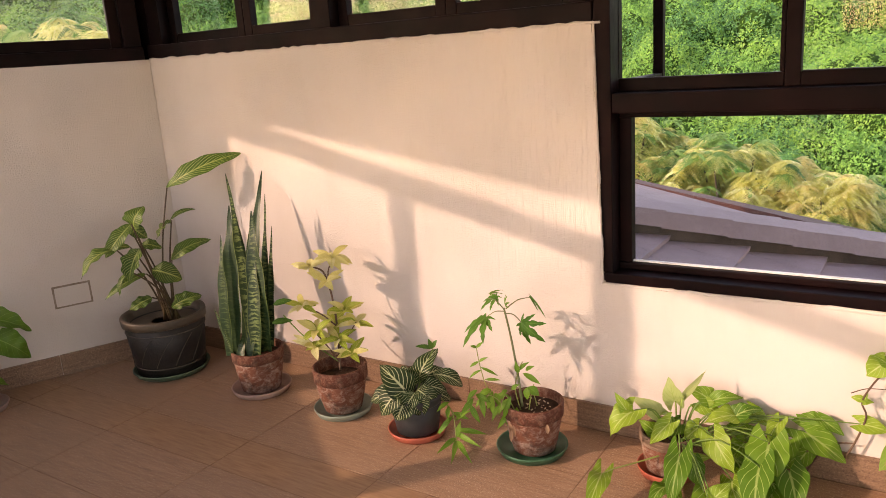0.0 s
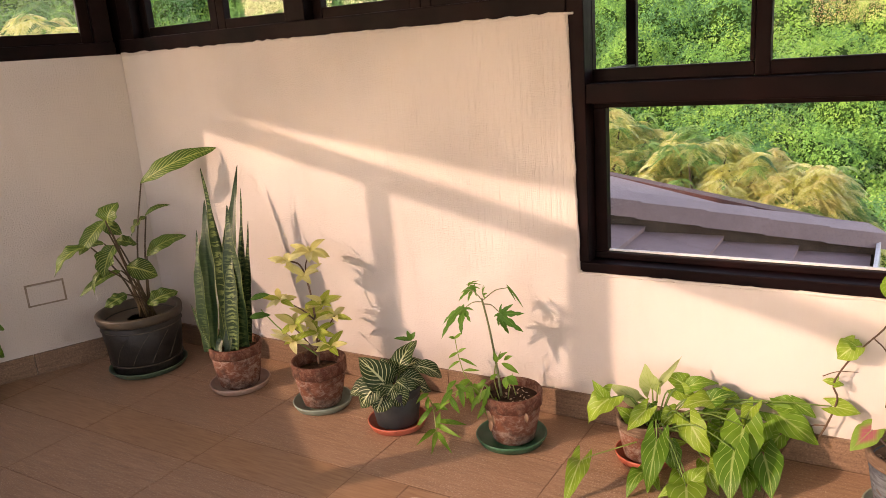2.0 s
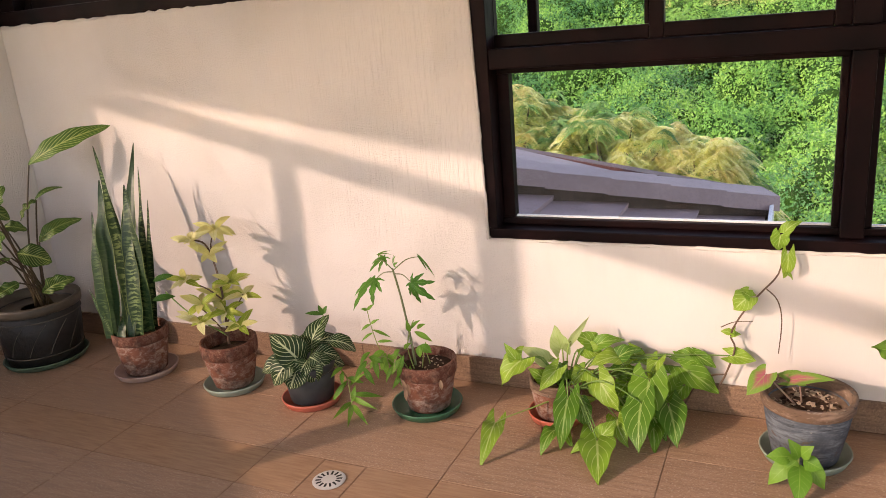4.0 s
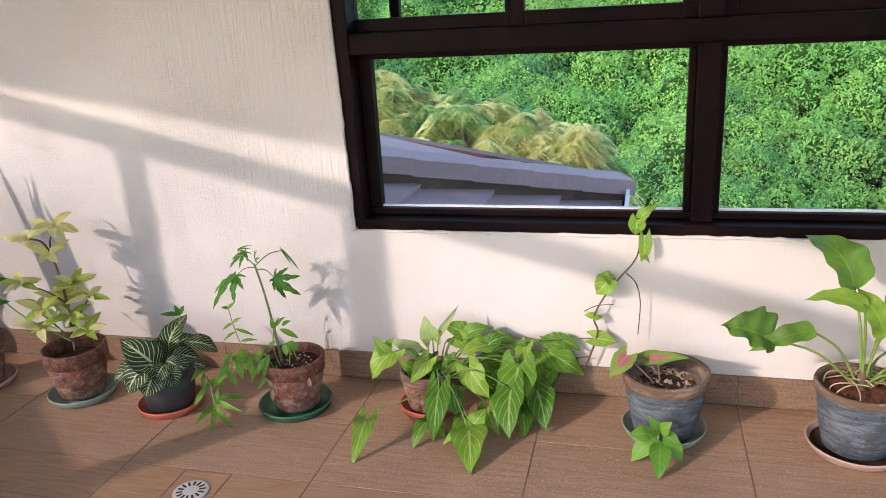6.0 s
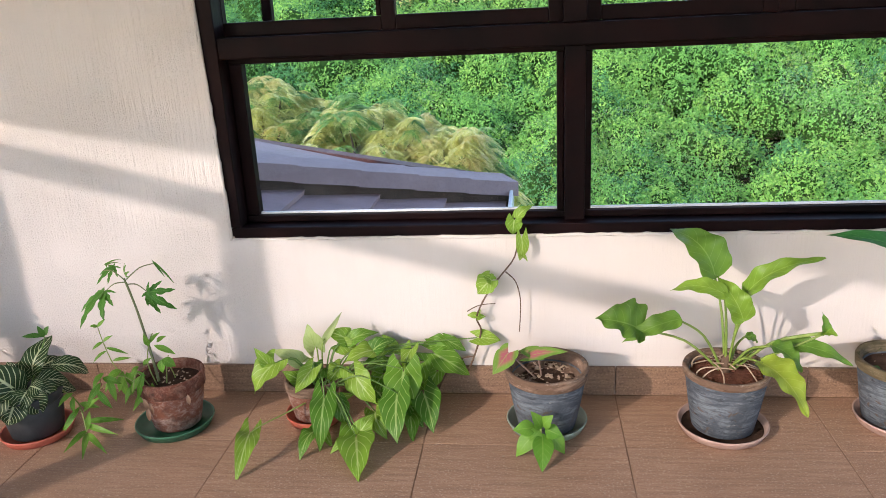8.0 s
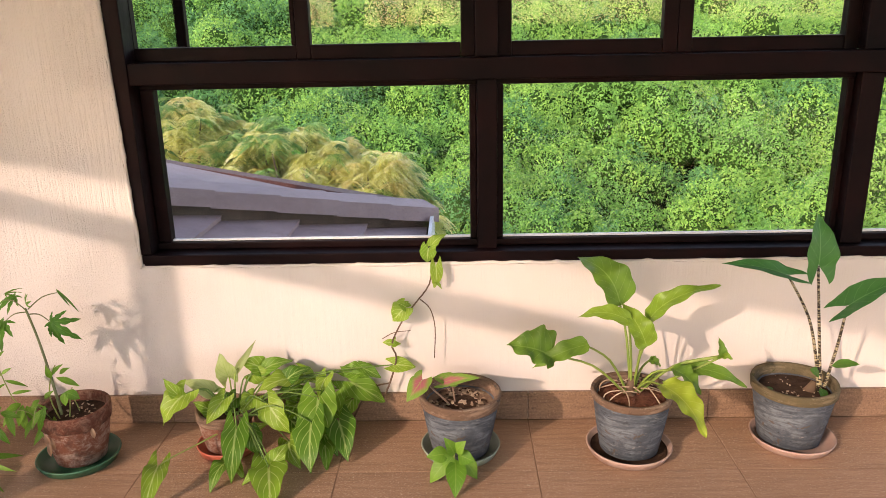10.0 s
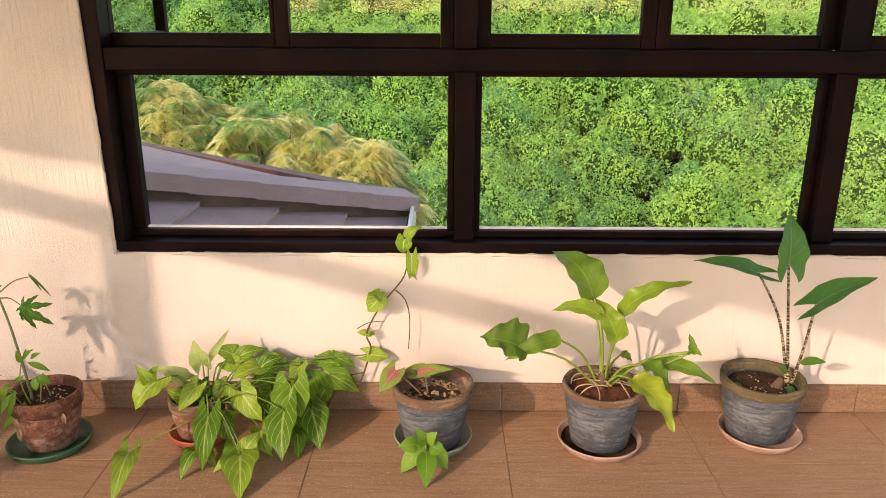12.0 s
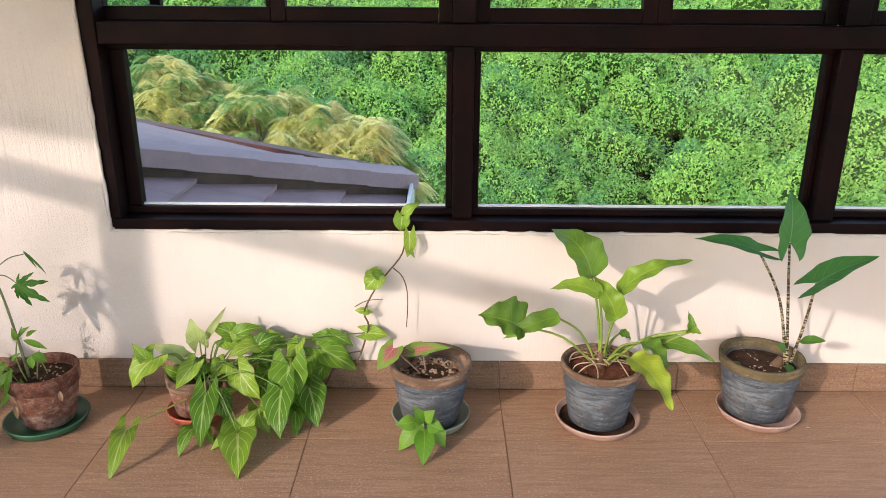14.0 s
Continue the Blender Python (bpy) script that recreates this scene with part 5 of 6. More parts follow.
# papaya
PAP_LEAN = ((-0.036, 0.06, -0.022), 0.2, 0.45)
stalk(papaya, leaned([(-0.031, -0.016, 0.126), (-0.038, -0.019, 0.223), (-0.045, -0.023, 0.309), (-0.058, -0.029, 0.424), (-0.074, -0.038, 0.526)], *PAP_LEAN), [0.0048, 0.0045, 0.004, 0.0036, 0.003], PAPSTEM)
stalk(papaya, leaned([(-0.074, -0.038, 0.521), (-0.104, -0.042, 0.552), (-0.135, -0.046, 0.557)], *PAP_LEAN), 0.0018, PAPSTEM)
stalk(papaya, leaned([(-0.073, -0.037, 0.513), (-0.109, -0.044, 0.509), (-0.146, -0.052, 0.480)], *PAP_LEAN), 0.0018, PAPSTEM)
stalk(papaya, leaned([(-0.069, -0.035, 0.521), (-0.035, -0.006, 0.550), (-0.002, 0.022, 0.554)], *PAP_LEAN), 0.0018, PAPSTEM)
stalk(papaya, leaned([(-0.068, -0.035, 0.505), (-0.049, -0.014, 0.496), (-0.031, 0.007, 0.463)], *PAP_LEAN), 0.0018, PAPSTEM)
papaya_leaf(papaya, *leaned([(-0.114, -0.013, 0.558), (-0.162, -0.060, 0.518)], *PAP_LEAN), 1)
papaya_leaf(papaya, *leaned([(-0.142, -0.050, 0.488), (-0.205, -0.138, 0.406)], *PAP_LEAN), 2)
papaya_leaf(papaya, *leaned([(-0.035, 0.016, 0.459), (0.045, 0.034, 0.390)], *PAP_LEAN), 3)
plain_leaf(papaya, *leaned([(-0.018, 0.047, 0.559), (0.043, 0.055, 0.475)], *PAP_LEAN), 0.007)
plain_leaf(papaya, *leaned([(-0.023, 0.056, 0.551), (0.011, 0.062, 0.492)], *PAP_LEAN), 0.006)
papaya_leaf(papaya, *leaned([(-0.070, -0.036, 0.538), (-0.056, -0.051, 0.580)], *PAP_LEAN), 5)
papaya_leaf(papaya, *leaned([(-0.114, -0.058, 0.580), (-0.086, -0.010, 0.585)], *PAP_LEAN), 6)
stalk(papaya, [(-0.025, -0.035, 0.136), (-0.039, -0.053, 0.238), (-0.026, -0.047, 0.311), (-0.013, -0.040, 0.342)], 0.002, SPROUT)
stalk(papaya, [(-0.007, -0.026, 0.135), (0.013, -0.038, 0.220), (0.023, -0.033, 0.262)], 0.002, SPROUT)
stalk(papaya, [(0.018, 0.009, 0.103), (0.011, 0.006, 0.168), (-0.001, -0.000, 0.222)], 0.002, SPROUT)
sprout_leaf(papaya, (-0.017, -0.065, 0.310), (-0.021, -0.078, 0.356), 0.02)
sprout_leaf(papaya, (-0.013, -0.063, 0.320), (0.018, -0.058, 0.354), 0.018)
sprout_leaf(papaya, (-0.005, -0.059, 0.309), (0.054, -0.040, 0.271), 0.022)
sprout_leaf(papaya, (0.004, -0.054, 0.319), (0.034, -0.050, 0.338), 0.018)
sprout_leaf(papaya, (0.010, -0.051, 0.257), (0.048, -0.043, 0.229), 0.035)
sprout_leaf(papaya, (0.010, -0.051, 0.257), (0.008, -0.063, 0.213), 0.03)
sprout_leaf(papaya, (-0.043, -0.078, 0.226), (-0.068, -0.102, 0.136), 0.022)
sprout_leaf(papaya, (-0.052, -0.082, 0.216), (-0.084, -0.110, 0.158), 0.022)
sprout_leaf(papaya, (-0.027, -0.070, 0.184), (-0.013, -0.074, 0.103), 0.03)
sprout_leaf(papaya, (-0.042, -0.077, 0.248), (-0.014, -0.074, 0.273), 0.018)
sprout_leaf(papaya, (-0.054, -0.083, 0.248), (-0.072, -0.104, 0.232), 0.018)
stalk(papaya, [(-0.042, -0.044, 0.136), (-0.055, -0.095, 0.232), (-0.060, -0.131, 0.184)], 0.002, SPROUT)
stalk(papaya, [(-0.098, 0.017, 0.096), (-0.177, -0.000, 0.188), (-0.205, -0.003, 0.273), (-0.215, -0.008, 0.357)], 0.0018, SPROUT)
sprout_leaf(papaya, (-0.214, -0.008, 0.350), (-0.186, -0.005, 0.375), 0.013)
sprout_leaf(papaya, (-0.214, -0.008, 0.350), (-0.228, -0.026, 0.361), 0.013)
sprout_leaf(papaya, (-0.208, -0.004, 0.295), (-0.236, -0.030, 0.279), 0.013)
sprout_leaf(papaya, (-0.208, -0.004, 0.295), (-0.176, 0.000, 0.316), 0.013)
sprout_leaf(papaya, (-0.205, -0.003, 0.273), (-0.143, 0.017, 0.243), 0.013)
sprout_leaf(papaya, (-0.202, -0.002, 0.262), (-0.242, -0.033, 0.235), 0.013)
sprout_leaf(papaya, (-0.193, 0.003, 0.224), (-0.137, 0.020, 0.227), 0.013)
sprout_leaf(papaya, (-0.153, -0.021, 0.202), (-0.188, -0.062, 0.191), 0.026)
sprout_leaf(papaya, (-0.149, -0.020, 0.198), (-0.160, -0.048, 0.135), 0.026)
sprout_leaf(papaya, (-0.142, -0.016, 0.191), (-0.119, -0.027, 0.145), 0.026)
sprout_leaf(papaya, (-0.156, -0.023, 0.202), (-0.200, -0.068, 0.147), 0.026)
sprout_leaf(papaya, (-0.135, -0.013, 0.184), (-0.081, -0.008, 0.177), 0.026)
sprout_leaf(papaya, (-0.167, -0.029, 0.203), (-0.181, -0.058, 0.158), 0.026)
sprout_leaf(papaya, (-0.154, -0.022, 0.180), (-0.143, -0.039, 0.112), 0.026)
dry_leaf(papaya, (-0.016, -0.137, 0.143), (-0.016, -0.143, 0.082), 0.014)
dry_leaf(papaya, (-0.011, -0.134, 0.149), (-0.003, -0.136, 0.103), 0.014)
dry_leaf(papaya, (0.091, -0.083, 0.151), (0.095, -0.086, 0.112), 0.014)
dry_leaf(papaya, (-0.024, -0.141, 0.164), (-0.010, -0.139, 0.118), 0.014)
sprout_leaf(papaya, (-0.172, -0.087, 0.227), (-0.194, -0.132, 0.195), 0.024)
sprout_leaf(papaya, (-0.164, -0.083, 0.205), (-0.138, -0.104, 0.133), 0.024)
sprout_leaf(papaya, (-0.186, -0.094, 0.195), (-0.214, -0.142, 0.145), 0.024)
sprout_leaf(papaya, (-0.198, -0.100, 0.173), (-0.154, -0.112, 0.111), 0.024)
sprout_leaf(papaya, (-0.178, -0.090, 0.210), (-0.118, -0.093, 0.193), 0.024)
sprout_leaf(papaya, (-0.068, -0.035, 0.155), (-0.101, -0.085, 0.088), 0.024)
sprout_leaf(papaya, (-0.082, -0.041, 0.138), (-0.058, -0.063, 0.076), 0.024)
sprout_leaf(papaya, (-0.094, -0.048, 0.171), (-0.121, -0.095, 0.121), 0.024)
stalk(papaya, [(-0.060, -0.053, 0.137), (-0.128, -0.065, 0.204), (-0.192, -0.098, 0.173), (-0.220, -0.134, 0.140)], 0.0018, SPROUT)
# arrowhead vine
arrow_leaf(syng, (-0.081, -0.109, 0.239), (-0.149, -0.173, 0.162), 0.085, root=(0.021, -0.027, 0.114), tone=1)
arrow_leaf(syng, (-0.095, -0.114, 0.237), (-0.137, -0.127, 0.306), 0.035, root=(0.019, -0.027, 0.114), tone=1)
arrow_leaf(syng, (-0.019, -0.027, 0.202), (-0.107, -0.065, 0.273), 0.055, root=(0.024, -0.001, 0.100), tone=2)
arrow_leaf(syng, (0.005, 0.054, 0.219), (-0.018, 0.057, 0.307), 0.06, root=(0.021, 0.028, 0.085), tone=2)
arrow_leaf(syng, (0.111, 0.087, 0.229), (0.041, 0.065, 0.277), 0.06, root=(0.034, 0.032, 0.083), tone=0)
arrow_leaf(syng, (0.121, 0.080, 0.233), (0.218, 0.100, 0.260), 0.045, root=(0.036, 0.028, 0.085), tone=0)
arrow_leaf(syng, (0.037, 0.064, 0.245), (0.102, 0.085, 0.341), 0.022, root=(0.025, 0.029, 0.084), tone=2)
arrow_leaf(syng, (0.200, 0.063, 0.204), (0.107, -0.019, 0.201), 0.07, root=(0.049, 0.015, 0.093), tone=1)
arrow_leaf(syng, (0.191, 0.060, 0.196), (0.274, 0.086, 0.244), 0.055, root=(0.048, 0.015, 0.093), tone=0)
arrow_leaf(syng, (0.021, -0.056, 0.195), (-0.036, -0.106, 0.127), 0.055, root=(0.032, -0.015, 0.108), tone=1)
arrow_leaf(syng, (0.070, -0.114, 0.127), (0.073, -0.243, 0.002), 0.075, root=(0.045, -0.040, 0.122), tone=0)
arrow_leaf(syng, (0.077, -0.081, 0.078), (0.153, -0.036, 0.106), 0.04, root=(0.043, -0.028, 0.116), tone=0)
arrow_leaf(syng, (0.148, -0.017, 0.157), (0.232, -0.074, 0.067), 0.085, root=(0.048, -0.010, 0.106), tone=1)
arrow_leaf(syng, (0.306, 0.012, 0.161), (0.304, -0.072, 0.022), 0.1, root=(0.069, -0.012, 0.109), tone=0)
arrow_leaf(syng, (0.293, -0.055, 0.110), (0.304, -0.201, 0.002), 0.1, root=(0.073, -0.036, 0.122), tone=0)
arrow_leaf(syng, (0.365, 0.010, 0.079), (0.418, -0.125, 0.002), 0.09, root=(0.078, -0.017, 0.112), tone=0)
arrow_leaf(syng, (0.320, 0.100, 0.192), (0.291, 0.050, 0.132), 0.05, root=(0.063, 0.020, 0.091), tone=1)
arrow_leaf(syng, (0.427, 0.142, 0.192), (0.339, 0.138, 0.188), 0.05, root=(0.070, 0.047, 0.077), tone=0)
arrow_leaf(syng, (0.436, 0.142, 0.203), (0.506, 0.142, 0.161), 0.04, root=(0.070, 0.051, 0.075), tone=0)
arrow_leaf(syng, (0.390, 0.122, 0.164), (0.526, 0.113, 0.080), 0.085, root=(0.072, 0.022, 0.091), tone=0)
arrow_leaf(syng, (0.539, 0.142, 0.213), (0.626, 0.142, 0.205), 0.055, root=(0.081, 0.059, 0.072), tone=1)
arrow_leaf(syng, (0.176, -0.175, 0.025), (0.228, -0.379, 0.002), 0.11, root=(0.066, -0.072, 0.140), tone=1)
arrow_leaf(syng, (0.180, -0.153, 0.020), (0.228, -0.117, 0.079), 0.05, root=(0.065, -0.064, 0.136), tone=0)
arrow_leaf(syng, (0.166, -0.158, 0.009), (0.095, -0.230, 0.002), 0.045, root=(0.063, -0.064, 0.136), tone=1)
arrow_leaf(syng, (0.044, -0.154, 0.030), (0.009, -0.270, 0.002), 0.055, root=(0.045, -0.053, 0.129), tone=0)
arrow_leaf(syng, (-0.147, -0.214, 0.056), (-0.137, -0.389, 0.002), 0.055, tone=1)
arrow_leaf(syng, (0.228, 0.124, 0.116), (0.152, 0.090, 0.129), 0.05, root=(0.048, 0.036, 0.082), tone=0)
arrow_leaf(syng, (0.295, 0.030, 0.042), (0.375, -0.078, 0.002), 0.08, root=(0.066, -0.004, 0.104), tone=0)
arrow_leaf(syng, (0.036, 0.011, 0.162), (-0.003, -0.033, 0.129), 0.05, root=(0.029, 0.009, 0.095), tone=0)
arrow_leaf(syng, (0.194, 0.061, 0.061), (0.257, 0.021, 0.002), 0.07, root=(0.049, 0.015, 0.093), tone=0)
arrow_leaf(syng, (0.312, 0.119, 0.081), (0.397, 0.125, 0.018), 0.07, root=(0.061, 0.027, 0.087), tone=0)
arrow_leaf(syng, (0.035, -0.099, 0.002), (0.105, -0.191, 0.002), 0.05, root=(0.039, -0.030, 0.116), tone=0)
arrow_leaf(syng, (0.095, 0.009, 0.166), (0.055, -0.035, 0.128), 0.055, root=(0.038, 0.004, 0.098), tone=0)
arrow_leaf(syng, (0.228, 0.051, 0.122), (0.192, -0.003, 0.074), 0.06, root=(0.054, 0.009, 0.097), tone=0)
arrow_leaf(syng, (0.348, 0.078, 0.146), (0.316, 0.026, 0.067), 0.07, root=(0.069, 0.009, 0.097), tone=0)
arrow_leaf(syng, (0.402, 0.095, 0.110), (0.359, 0.050, 0.036), 0.06, root=(0.076, 0.011, 0.097), tone=0)
arrow_leaf(syng, (0.217, -0.058, 0.044), (0.260, -0.153, 0.002), 0.07, root=(0.062, -0.031, 0.118), tone=0)
arrow_leaf(syng, (0.319, -0.005, 0.021), (0.350, -0.157, 0.002), 0.07, root=(0.073, -0.019, 0.113), tone=0)
arrow_leaf(syng, (-0.039, -0.012, 0.127), (-0.082, -0.047, 0.184), 0.045, root=(0.021, 0.006, 0.096), tone=1)
arrow_leaf(syng, (0.084, 0.068, 0.220), (0.159, 0.071, 0.191), 0.05, root=(0.031, 0.027, 0.086), tone=0)
arrow_leaf(syng, (0.454, 0.142, 0.120), (0.502, 0.142, 0.102), 0.05, root=(0.075, 0.040, 0.081), tone=0)
arrow_leaf(syng, (0.105, -0.093, 0.097), (0.137, -0.125, 0.026), 0.06, root=(0.048, -0.035, 0.120), tone=0)
arrow_leaf(syng, (0.229, 0.114, 0.206), (0.295, 0.114, 0.157), 0.05, root=(0.049, 0.032, 0.084), tone=1)
stalk(syng, [(0.029, -0.054, 0.095), (-0.049, -0.120, 0.077), (-0.115, -0.183, 0.067), (-0.147, -0.214, 0.056)], 0.0026, SPROUT)
stalk(syng, [(0.501, 0.142, 0.085), (0.530, 0.142, 0.156), (0.552, 0.142, 0.240), (0.539, 0.142, 0.290), (0.576, 0.142, 0.371), (0.620, 0.142, 0.432), (0.669, 0.142, 0.500), (0.681, 0.142, 0.584), (0.684, 0.142, 0.630)], 0.003, DARKSTEM)
stalk(syng, [(0.397, 0.125, 0.018), (0.454, 0.142, 0.120), (0.530, 0.142, 0.146)], 0.003, DARKSTEM)
stalk(syng, [(0.638, 0.142, 0.448), (0.670, 0.142, 0.414), (0.685, 0.142, 0.346), (0.680, 0.142, 0.236)], 0.002, DARKSTEM)
stalk(syng, [(0.508, 0.142, 0.309), (0.549, 0.142, 0.331), (0.603, 0.142, 0.337)], 0.0015, DARKSTEM)
arrow_leaf(syng, (0.588, 0.142, 0.419), (0.538, 0.142, 0.366), 0.062, tone=1)
arrow_leaf(syng, (0.592, 0.142, 0.419), (0.563, 0.142, 0.438), 0.03, tone=1)
arrow_leaf(syng, (0.670, 0.142, 0.625), (0.662, 0.142, 0.566), 0.045, tone=1)
arrow_leaf(syng, (0.680, 0.142, 0.630), (0.727, 0.142, 0.676), 0.042, tone=1)
arrow_leaf(syng, (0.692, 0.142, 0.566), (0.688, 0.142, 0.472), 0.042, tone=1)
arrow_leaf(syng, (0.539, 0.142, 0.294), (0.504, 0.142, 0.297), 0.022, tone=1)
arrow_leaf(syng, (0.545, 0.142, 0.290), (0.552, 0.142, 0.319), 0.02, tone=1)
arrow_leaf(syng, (0.545, 0.142, 0.286), (0.571, 0.142, 0.292), 0.02, tone=1)
arrow_leaf(syng, (0.689, 0.142, 0.510), (0.714, 0.142, 0.480), 0.014, tone=1)
# caladium
caladium_leaf(calad, (-0.115, -0.042, 0.266), (-0.162, -0.093, 0.219), 0.065)
caladium_leaf(calad, (-0.050, -0.001, 0.236), (0.057, -0.059, 0.282), 0.045)
caladium_leaf(calad, (-0.020, -0.000, 0.240), (-0.086, 0.029, 0.241), 0.05)
stalk(calad, [(-0.002, -0.000, 0.124), (-0.050, -0.021, 0.187), (-0.115, -0.042, 0.266)], 0.0028, PINKSTEM)
stalk(calad, [(-0.013, -0.000, 0.124), (-0.018, -0.000, 0.180), (-0.027, -0.000, 0.240)], 0.0028, PINKSTEM)
stalk(calad, [(0.066, -0.019, 0.141), (0.012, 0.000, 0.160), (-0.060, 0.019, 0.170)], 0.0018, PINKSTEM)
sprout_leaf(calad, (-0.028, -0.160, 0.071), (-0.097, -0.195, 0.002), 0.06)
sprout_leaf(calad, (-0.037, -0.161, 0.079), (-0.100, -0.187, 0.087), 0.055)
sprout_leaf(calad, (-0.016, -0.160, 0.085), (0.011, -0.185, 0.133), 0.045)
sprout_leaf(calad, (-0.023, -0.160, 0.071), (-0.053, -0.186, 0.052), 0.05)
sprout_leaf(calad, (-0.016, -0.160, 0.059), (-0.017, -0.262, 0.002), 0.07)
sprout_leaf(calad, (-0.006, -0.160, 0.071), (0.052, -0.184, 0.008), 0.06)
sprout_leaf(calad, (-0.008, -0.160, 0.075), (0.040, -0.184, 0.067), 0.05)
sprout_leaf(calad, (-0.020, -0.160, 0.075), (-0.044, -0.186, 0.145), 0.045)
stalk(calad, [(-0.023, -0.170, 0.002), (-0.020, -0.165, 0.049), (-0.020, -0.160, 0.079)], 0.003, SPROUT)
# philodendron
philo_leaf(philo, (-0.046, 0.031, 0.486), (-0.147, 0.117, 0.624), 0.115, root=(-0.004, 0.001, 0.193), tone=0)
philo_leaf(philo, (-0.266, -0.040, 0.343), (-0.392, -0.052, 0.389), 0.13, root=(-0.021, 0.005, 0.190), tone=0)
philo_leaf(philo, (-0.160, -0.045, 0.377), (-0.322, -0.058, 0.315), 0.06, root=(-0.013, 0.003, 0.191), tone=0)
philo_leaf(philo, (-0.036, -0.053, 0.459), (-0.180, -0.009, 0.471), 0.055, root=(-0.002, 0.001, 0.193), tone=1)
philo_leaf(philo, (0.020, -0.056, 0.383), (-0.043, -0.010, 0.500), 0.075, root=(0.002, -0.000, 0.193), tone=1)
philo_leaf(philo, (0.043, -0.010, 0.451), (0.204, -0.069, 0.585), 0.065, root=(0.003, -0.001, 0.194), tone=1)
philo_leaf(philo, (0.067, -0.118, 0.272), (0.164, -0.244, 0.192), 0.09, root=(0.006, -0.001, 0.194), tone=2)
philo_leaf(philo, (0.150, -0.035, 0.293), (0.312, -0.114, 0.280), 0.055, root=(0.011, -0.003, 0.195), tone=0)
philo_leaf(philo, (0.236, -0.086, 0.351), (0.228, -0.084, 0.413), 0.03, root=(0.020, -0.005, 0.196), tone=0)
philo_leaf(philo, (0.236, -0.086, 0.355), (0.260, -0.113, 0.360), 0.03, root=(0.020, -0.005, 0.196), tone=1)
philo_leaf(philo, (0.059, 0.037, 0.286), (0.096, 0.029, 0.271), 0.03, root=(0.003, -0.001, 0.193), tone=0)
philo_leaf(philo, (0.104, -0.076, 0.307), (0.170, -0.143, 0.267), 0.06, root=(0.008, -0.002, 0.194), tone=0)
stalk(philo, [(0.084, -0.040, 0.247), (0.161, -0.059, 0.295), (0.236, -0.086, 0.351)], 0.004, OLIVESTEM)
# alocasia
alocasia_leaf(aloc, (0.023, -0.011, 0.588), (0.023, 0.022, 0.746), 0.105)
alocasia_leaf(aloc, (-0.074, -0.031, 0.567), (-0.276, -0.047, 0.621), 0.06)
alocasia_leaf(aloc, (0.097, -0.068, 0.479), (0.204, -0.162, 0.606), 0.09)
stalk(aloc, [(0.065, -0.030, 0.177), (0.046, -0.022, 0.293), (0.006, -0.025, 0.429), (-0.074, -0.031, 0.567)], 0.0048, SPECKLED)
stalk(aloc, [(0.068, -0.032, 0.188), (0.045, -0.021, 0.390), (0.023, -0.011, 0.588)], 0.0048, SPECKLED)
stalk(aloc, [(0.077, -0.036, 0.196), (0.095, -0.045, 0.333), (0.097, -0.068, 0.479)], 0.0048, SPECKLED)
plain_leaf(aloc, (0.075, -0.069, 0.284), (0.129, -0.116, 0.314), 0.035)
plain_leaf(aloc, (0.053, -0.058, 0.202), (0.064, -0.085, 0.171), 0.035)
plain_leaf(aloc, (0.047, -0.055, 0.246), (0.015, -0.062, 0.269), 0.035)
plain_leaf(aloc, (-0.085, 0.007, 0.176), (-0.073, -0.021, 0.175), 0.02)
# edge plant
philo_leaf(shade, (0.037, 0.089, 0.398), (0.130, 0.236, 0.316), 0.1, root=(-0.002, -0.004, 0.151), tone=0)
philo_leaf(shade, (0.065, 0.104, 0.306), (0.139, 0.206, 0.193), 0.12, root=(-0.002, -0.004, 0.151), tone=0)
philo_leaf(shade, (0.030, 0.073, 0.416), (0.051, 0.201, 0.376), 0.06, root=(-0.002, -0.004, 0.151), tone=0)
philo_leaf(shade, (0.050, -0.010, 0.293), (0.135, 0.066, 0.094), 0.1, root=(-0.002, -0.004, 0.151), tone=0)
philo_leaf(shade, (0.007, 0.018, 0.328), (-0.032, -0.077, 0.433), 0.1, root=(-0.002, -0.004, 0.151), tone=0)
philo_leaf(shade, (-0.004, -0.009, 0.285), (0.005, -0.118, 0.225), 0.1, root=(-0.002, -0.004, 0.151), tone=0)
# carved waves round the black pot
for i in range(12):
    a = 2 * math.pi * i / 12
    pts = []
    for k in range(9):
        t = k / 8
        ang = a + 0.55 * t
        z = 0.06 + 0.14 * t + 0.012 * math.sin(t * math.pi)
        r = 0.157 + (0.1805 - 0.157) * z / 0.235
        pts.append((r * math.cos(ang), r * math.sin(ang), z))
    part("carved_line", tube(pts, 0.0026, 5), CARVED, black.children[0])
for z, r in ((0.215, 0.1815), (0.05, 0.1640)):
    part("ring", tube([(r * math.cos(2 * math.pi * i / 40), r * math.sin(2 * math.pi * i / 40), z) for i in range(41)], 0.0028, 5), CARVED, black.children[0])
# loose bits on the soil
def litter(plant, r, z, n, material, size, seed):
    rg = random.Random(seed)
    bm = bmesh.new()
    for i in range(n):
        a, q = rg.uniform(0, 6.28), r * math.sqrt(rg.random())
        m = Matrix.Translation((q * math.cos(a), q * math.sin(a), z)) @ Euler((rg.uniform(-0.5, 0.5), rg.uniform(-0.5, 0.5), rg.uniform(0, 6.28))).to_matrix().to_4x4()
        s = size * rg.uniform(0.5, 1.3)
        box(bm, (-s, -s * 0.55, -s * 0.25), (s, s * 0.55, s * 0.25), m)
    ob = part("soil_litter", bm, material, plant)
    ob["kind"] = "stuff"


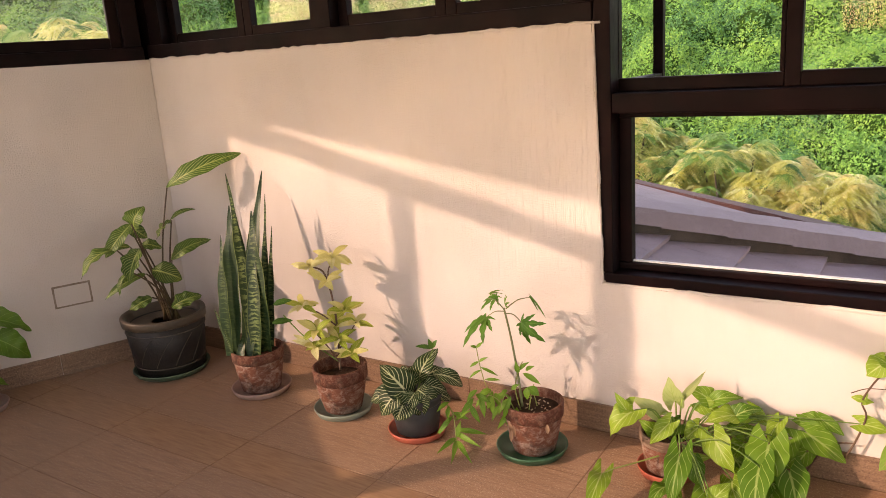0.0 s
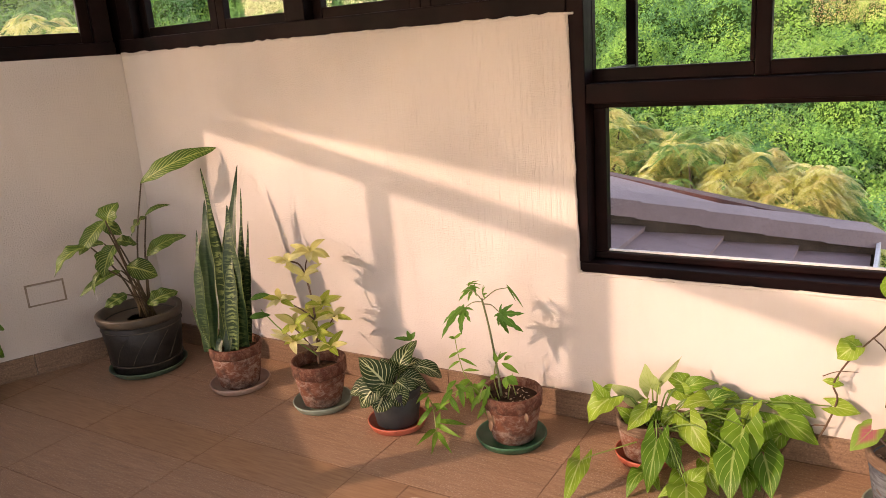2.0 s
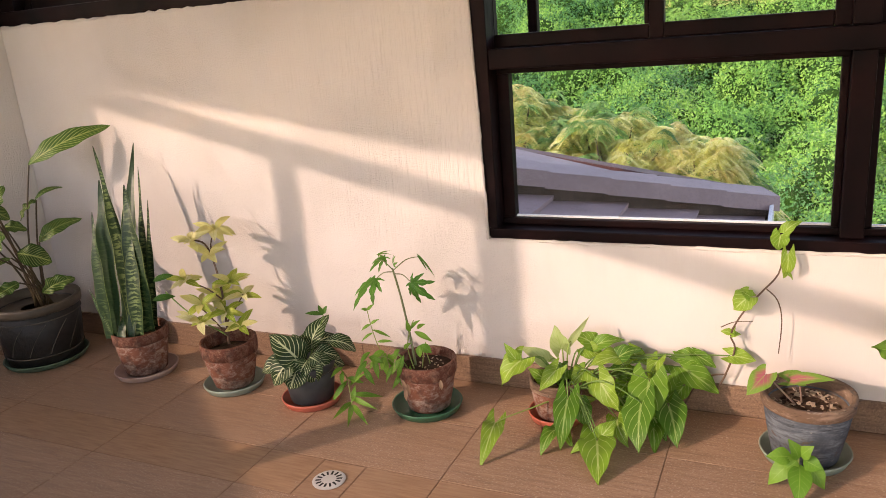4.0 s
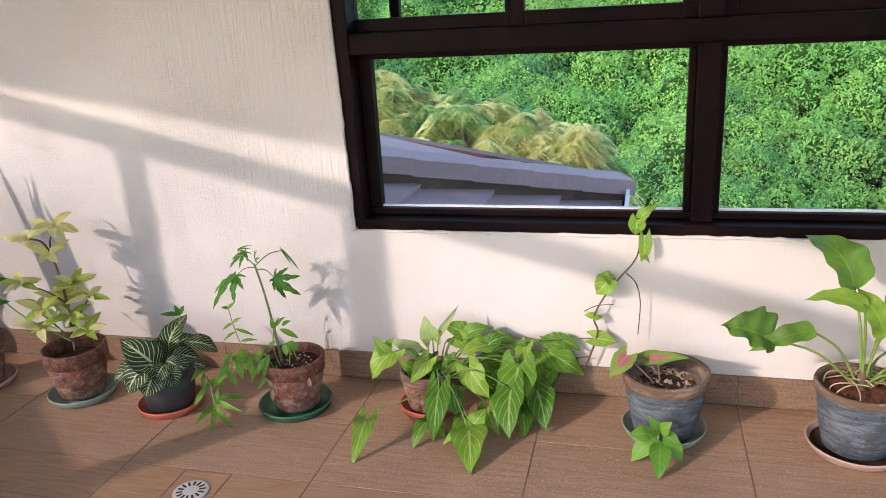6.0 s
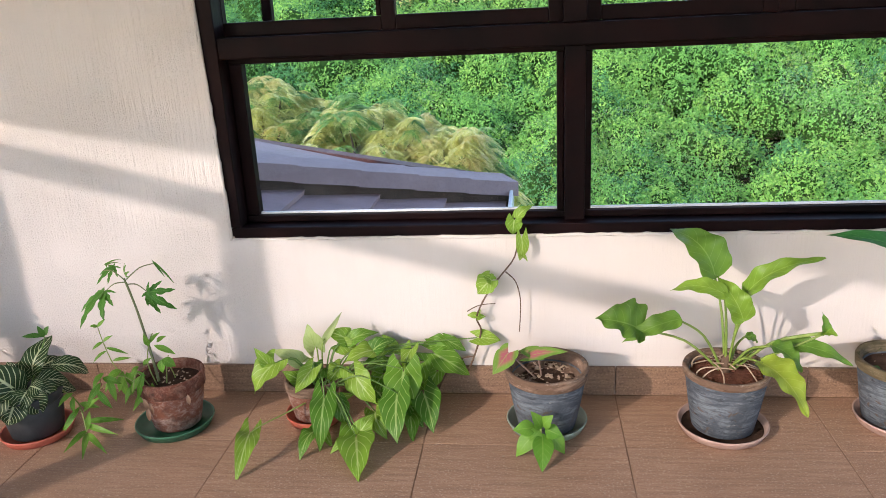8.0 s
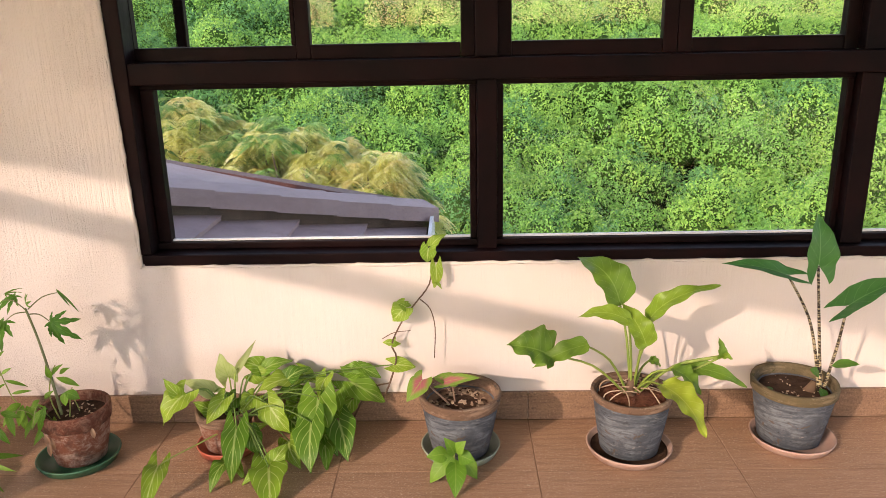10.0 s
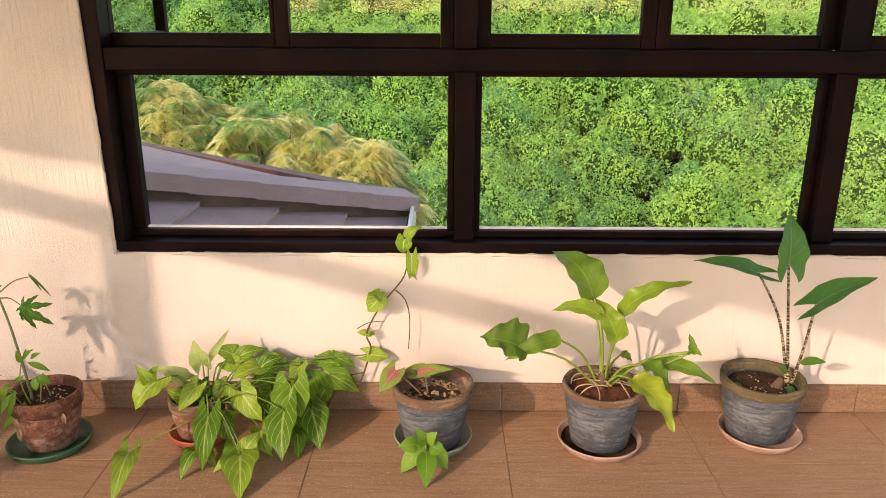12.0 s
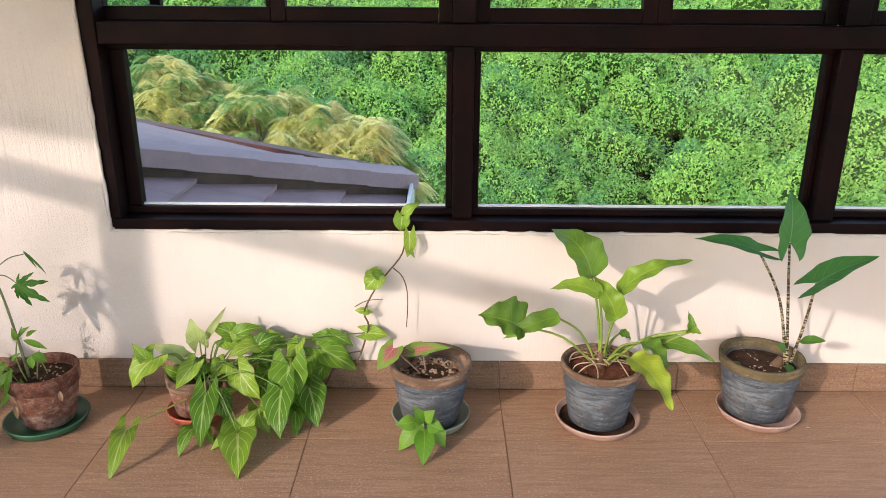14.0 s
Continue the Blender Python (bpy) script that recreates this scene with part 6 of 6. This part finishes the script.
litter(calad, 0.095, 0.168, 60, CHIPS, 0.007, 1)
litter(calad, 0.095, 0.166, 50, SOIL, 0.008, 2)
litter(aloc, 0.10, 0.176, 26, CHIPS, 0.0035, 3)
litter(papaya, 0.075, 0.163, 30, CHIPS, 0.004, 4)
litter(philo, 0.095, 0.186, 50, SOILRED, 0.008, 5)
litter(yellow, 0.08, 0.146, 20, SOIL, 0.007, 6)
rg = random.Random(9)
for i in range(11):
    a, b = rg.uniform(0, 6.28), rg.uniform(0, 6.28)
    p = Vector((0.10 * math.cos(a), 0.10 * math.sin(a), 0.187))
    q = Vector((0.045 * math.cos(b), 0.045 * math.sin(b), 0.215))
    part("root", tube(bend(p, q, 0.012, 6, (rg.uniform(-0.02, 0.02), rg.uniform(-0.02, 0.02), 0)), 0.0022, 5), CHIPS, philo, smooth=True)
part("crown", tube([(0.0, 0.0, 0.17), (-0.005, 0, 0.21), (0.0, 0.0, 0.245)], [0.014, 0.015, 0.010], 9), DARKSTEM, philo, smooth=True)
part("corm", tube([(0.03, -0.01, 0.15), (0.045, -0.015, 0.175), (0.06, -0.01, 0.20)], [0.022, 0.018, 0.012], 9), DARKSTEM, aloc, smooth=True)
# crumbs on the floor
rg = random.Random(31)
bm = bmesh.new()
for i in range(70):
    cx, cy = rg.uniform(-3.3, 1.4), rg.uniform(1.2, 1.95)
    s = rg.uniform(0.001, 0.0035)
    m = Matrix.Translation((cx, cy, s * 0.3 + 0.0003)) @ Euler((0, 0, rg.uniform(0, 6.28))).to_matrix().to_4x4()
    box(bm, (-s * 1.5, -s * 0.6, -s * 0.3), (s * 1.5, s * 0.6, s * 0.3), m)
thing("floor_crumbs", bm, CHIPS, "pale crumbs of bark and dry leaf on the floor tiles", "litter", kind="stuff")
# ---- floor tiles ----
TILED = [ROOM[0], CORNER, CORNER + LEFT_WAY * 1.83, REAR_R]


def inside(x, y):
    n = len(TILED)
    return all((TILED[(i + 1) % n] - TILED[i]).cross(Vector((x, y)) - TILED[i]) > -1e-6 for i in range(n))


ROW_EDGES = [1.985, 1.670, 1.350, 1.150, 0.83, 0.51, 0.19, -0.13, -0.45, -0.77, -1.09, -1.41, -1.73, -2.05, -2.37, -2.69, -3.01]
DRAIN = (-1.565, 1.247)
tile_meshes = {}
for j, (y1, y0) in enumerate(zip(ROW_EDGES, ROW_EDGES[1:])):
    for i in range(-9, 4):
        x0, x1 = i * 0.6175, (i + 1) * 0.6175
        corners = [(x0, y0), (x1, y0), (x1, y1), (x0, y1)]
        got = [inside(*c) for c in corners]
        if not any(got):
            continue
        spans = [(x0, x1)]
        if j == 2 and x0 < DRAIN[0] < x1:
            spans = [(x0, DRAIN[0] - 0.078), (DRAIN[0] + 0.078, x1)]
        for a, b in spans:
            key = (round(b - a, 4), round(y1 - y0, 4))
            if all(got) and key in tile_meshes:
                ob = new("tile", tile_meshes[key])
            else:
                bm = boxed((0, 0, -0.012), (b - a - 0.004, y1 - y0 - 0.004, 0.0), None, 0.0008)
                if not all(got):
                    for p, q in zip(TILED, TILED[1:] + TILED[:1]):
                        way = (q - p).normalized()
                        bmesh.ops.bisect_plane(bm, geom=bm.verts[:] + bm.edges[:] + bm.faces[:], plane_co=(p.x - a, p.y - y0, 0), plane_no=(way.y, -way.x, 0), clear_outer=True)
                me = mesh_of(bm, "tile", BAND if j == 2 else TILE)
                if all(got):
                    tile_meshes[key] = me
                ob = new("tile", me)
            ob.location = (a + 0.002, y0 + 0.002, random.uniform(-0.0006, 0.0003))
            ob.parent = FLOOR
# floor drain
drain = holder("floor_drain", (DRAIN[0], DRAIN[1], 0), "round slotted metal floor drain in a square tile", "drain")
bm = boxed((-0.075, -0.097, -0.012), (0.075, 0.097, 0.0), None, 0.0015)
part("plate", bm, BAND, drain)
bm = lathe([(0.05, 0.0), (0.052, 0.003), (0.046, 0.005), (0.02, 0.005)], 36)
part("grate", bm, STEEL, drain, "pale metal grate")
# slots are dark bars on a closed grate, coloured as the shade inside
for k in range(14):
    a = 2 * math.pi * k / 14
    part("slot", boxed((0.024, -0.0032, 0.0045), (0.042, 0.0032, 0.0056), Matrix.Rotation(a, 4, "Z")), DARK, drain)
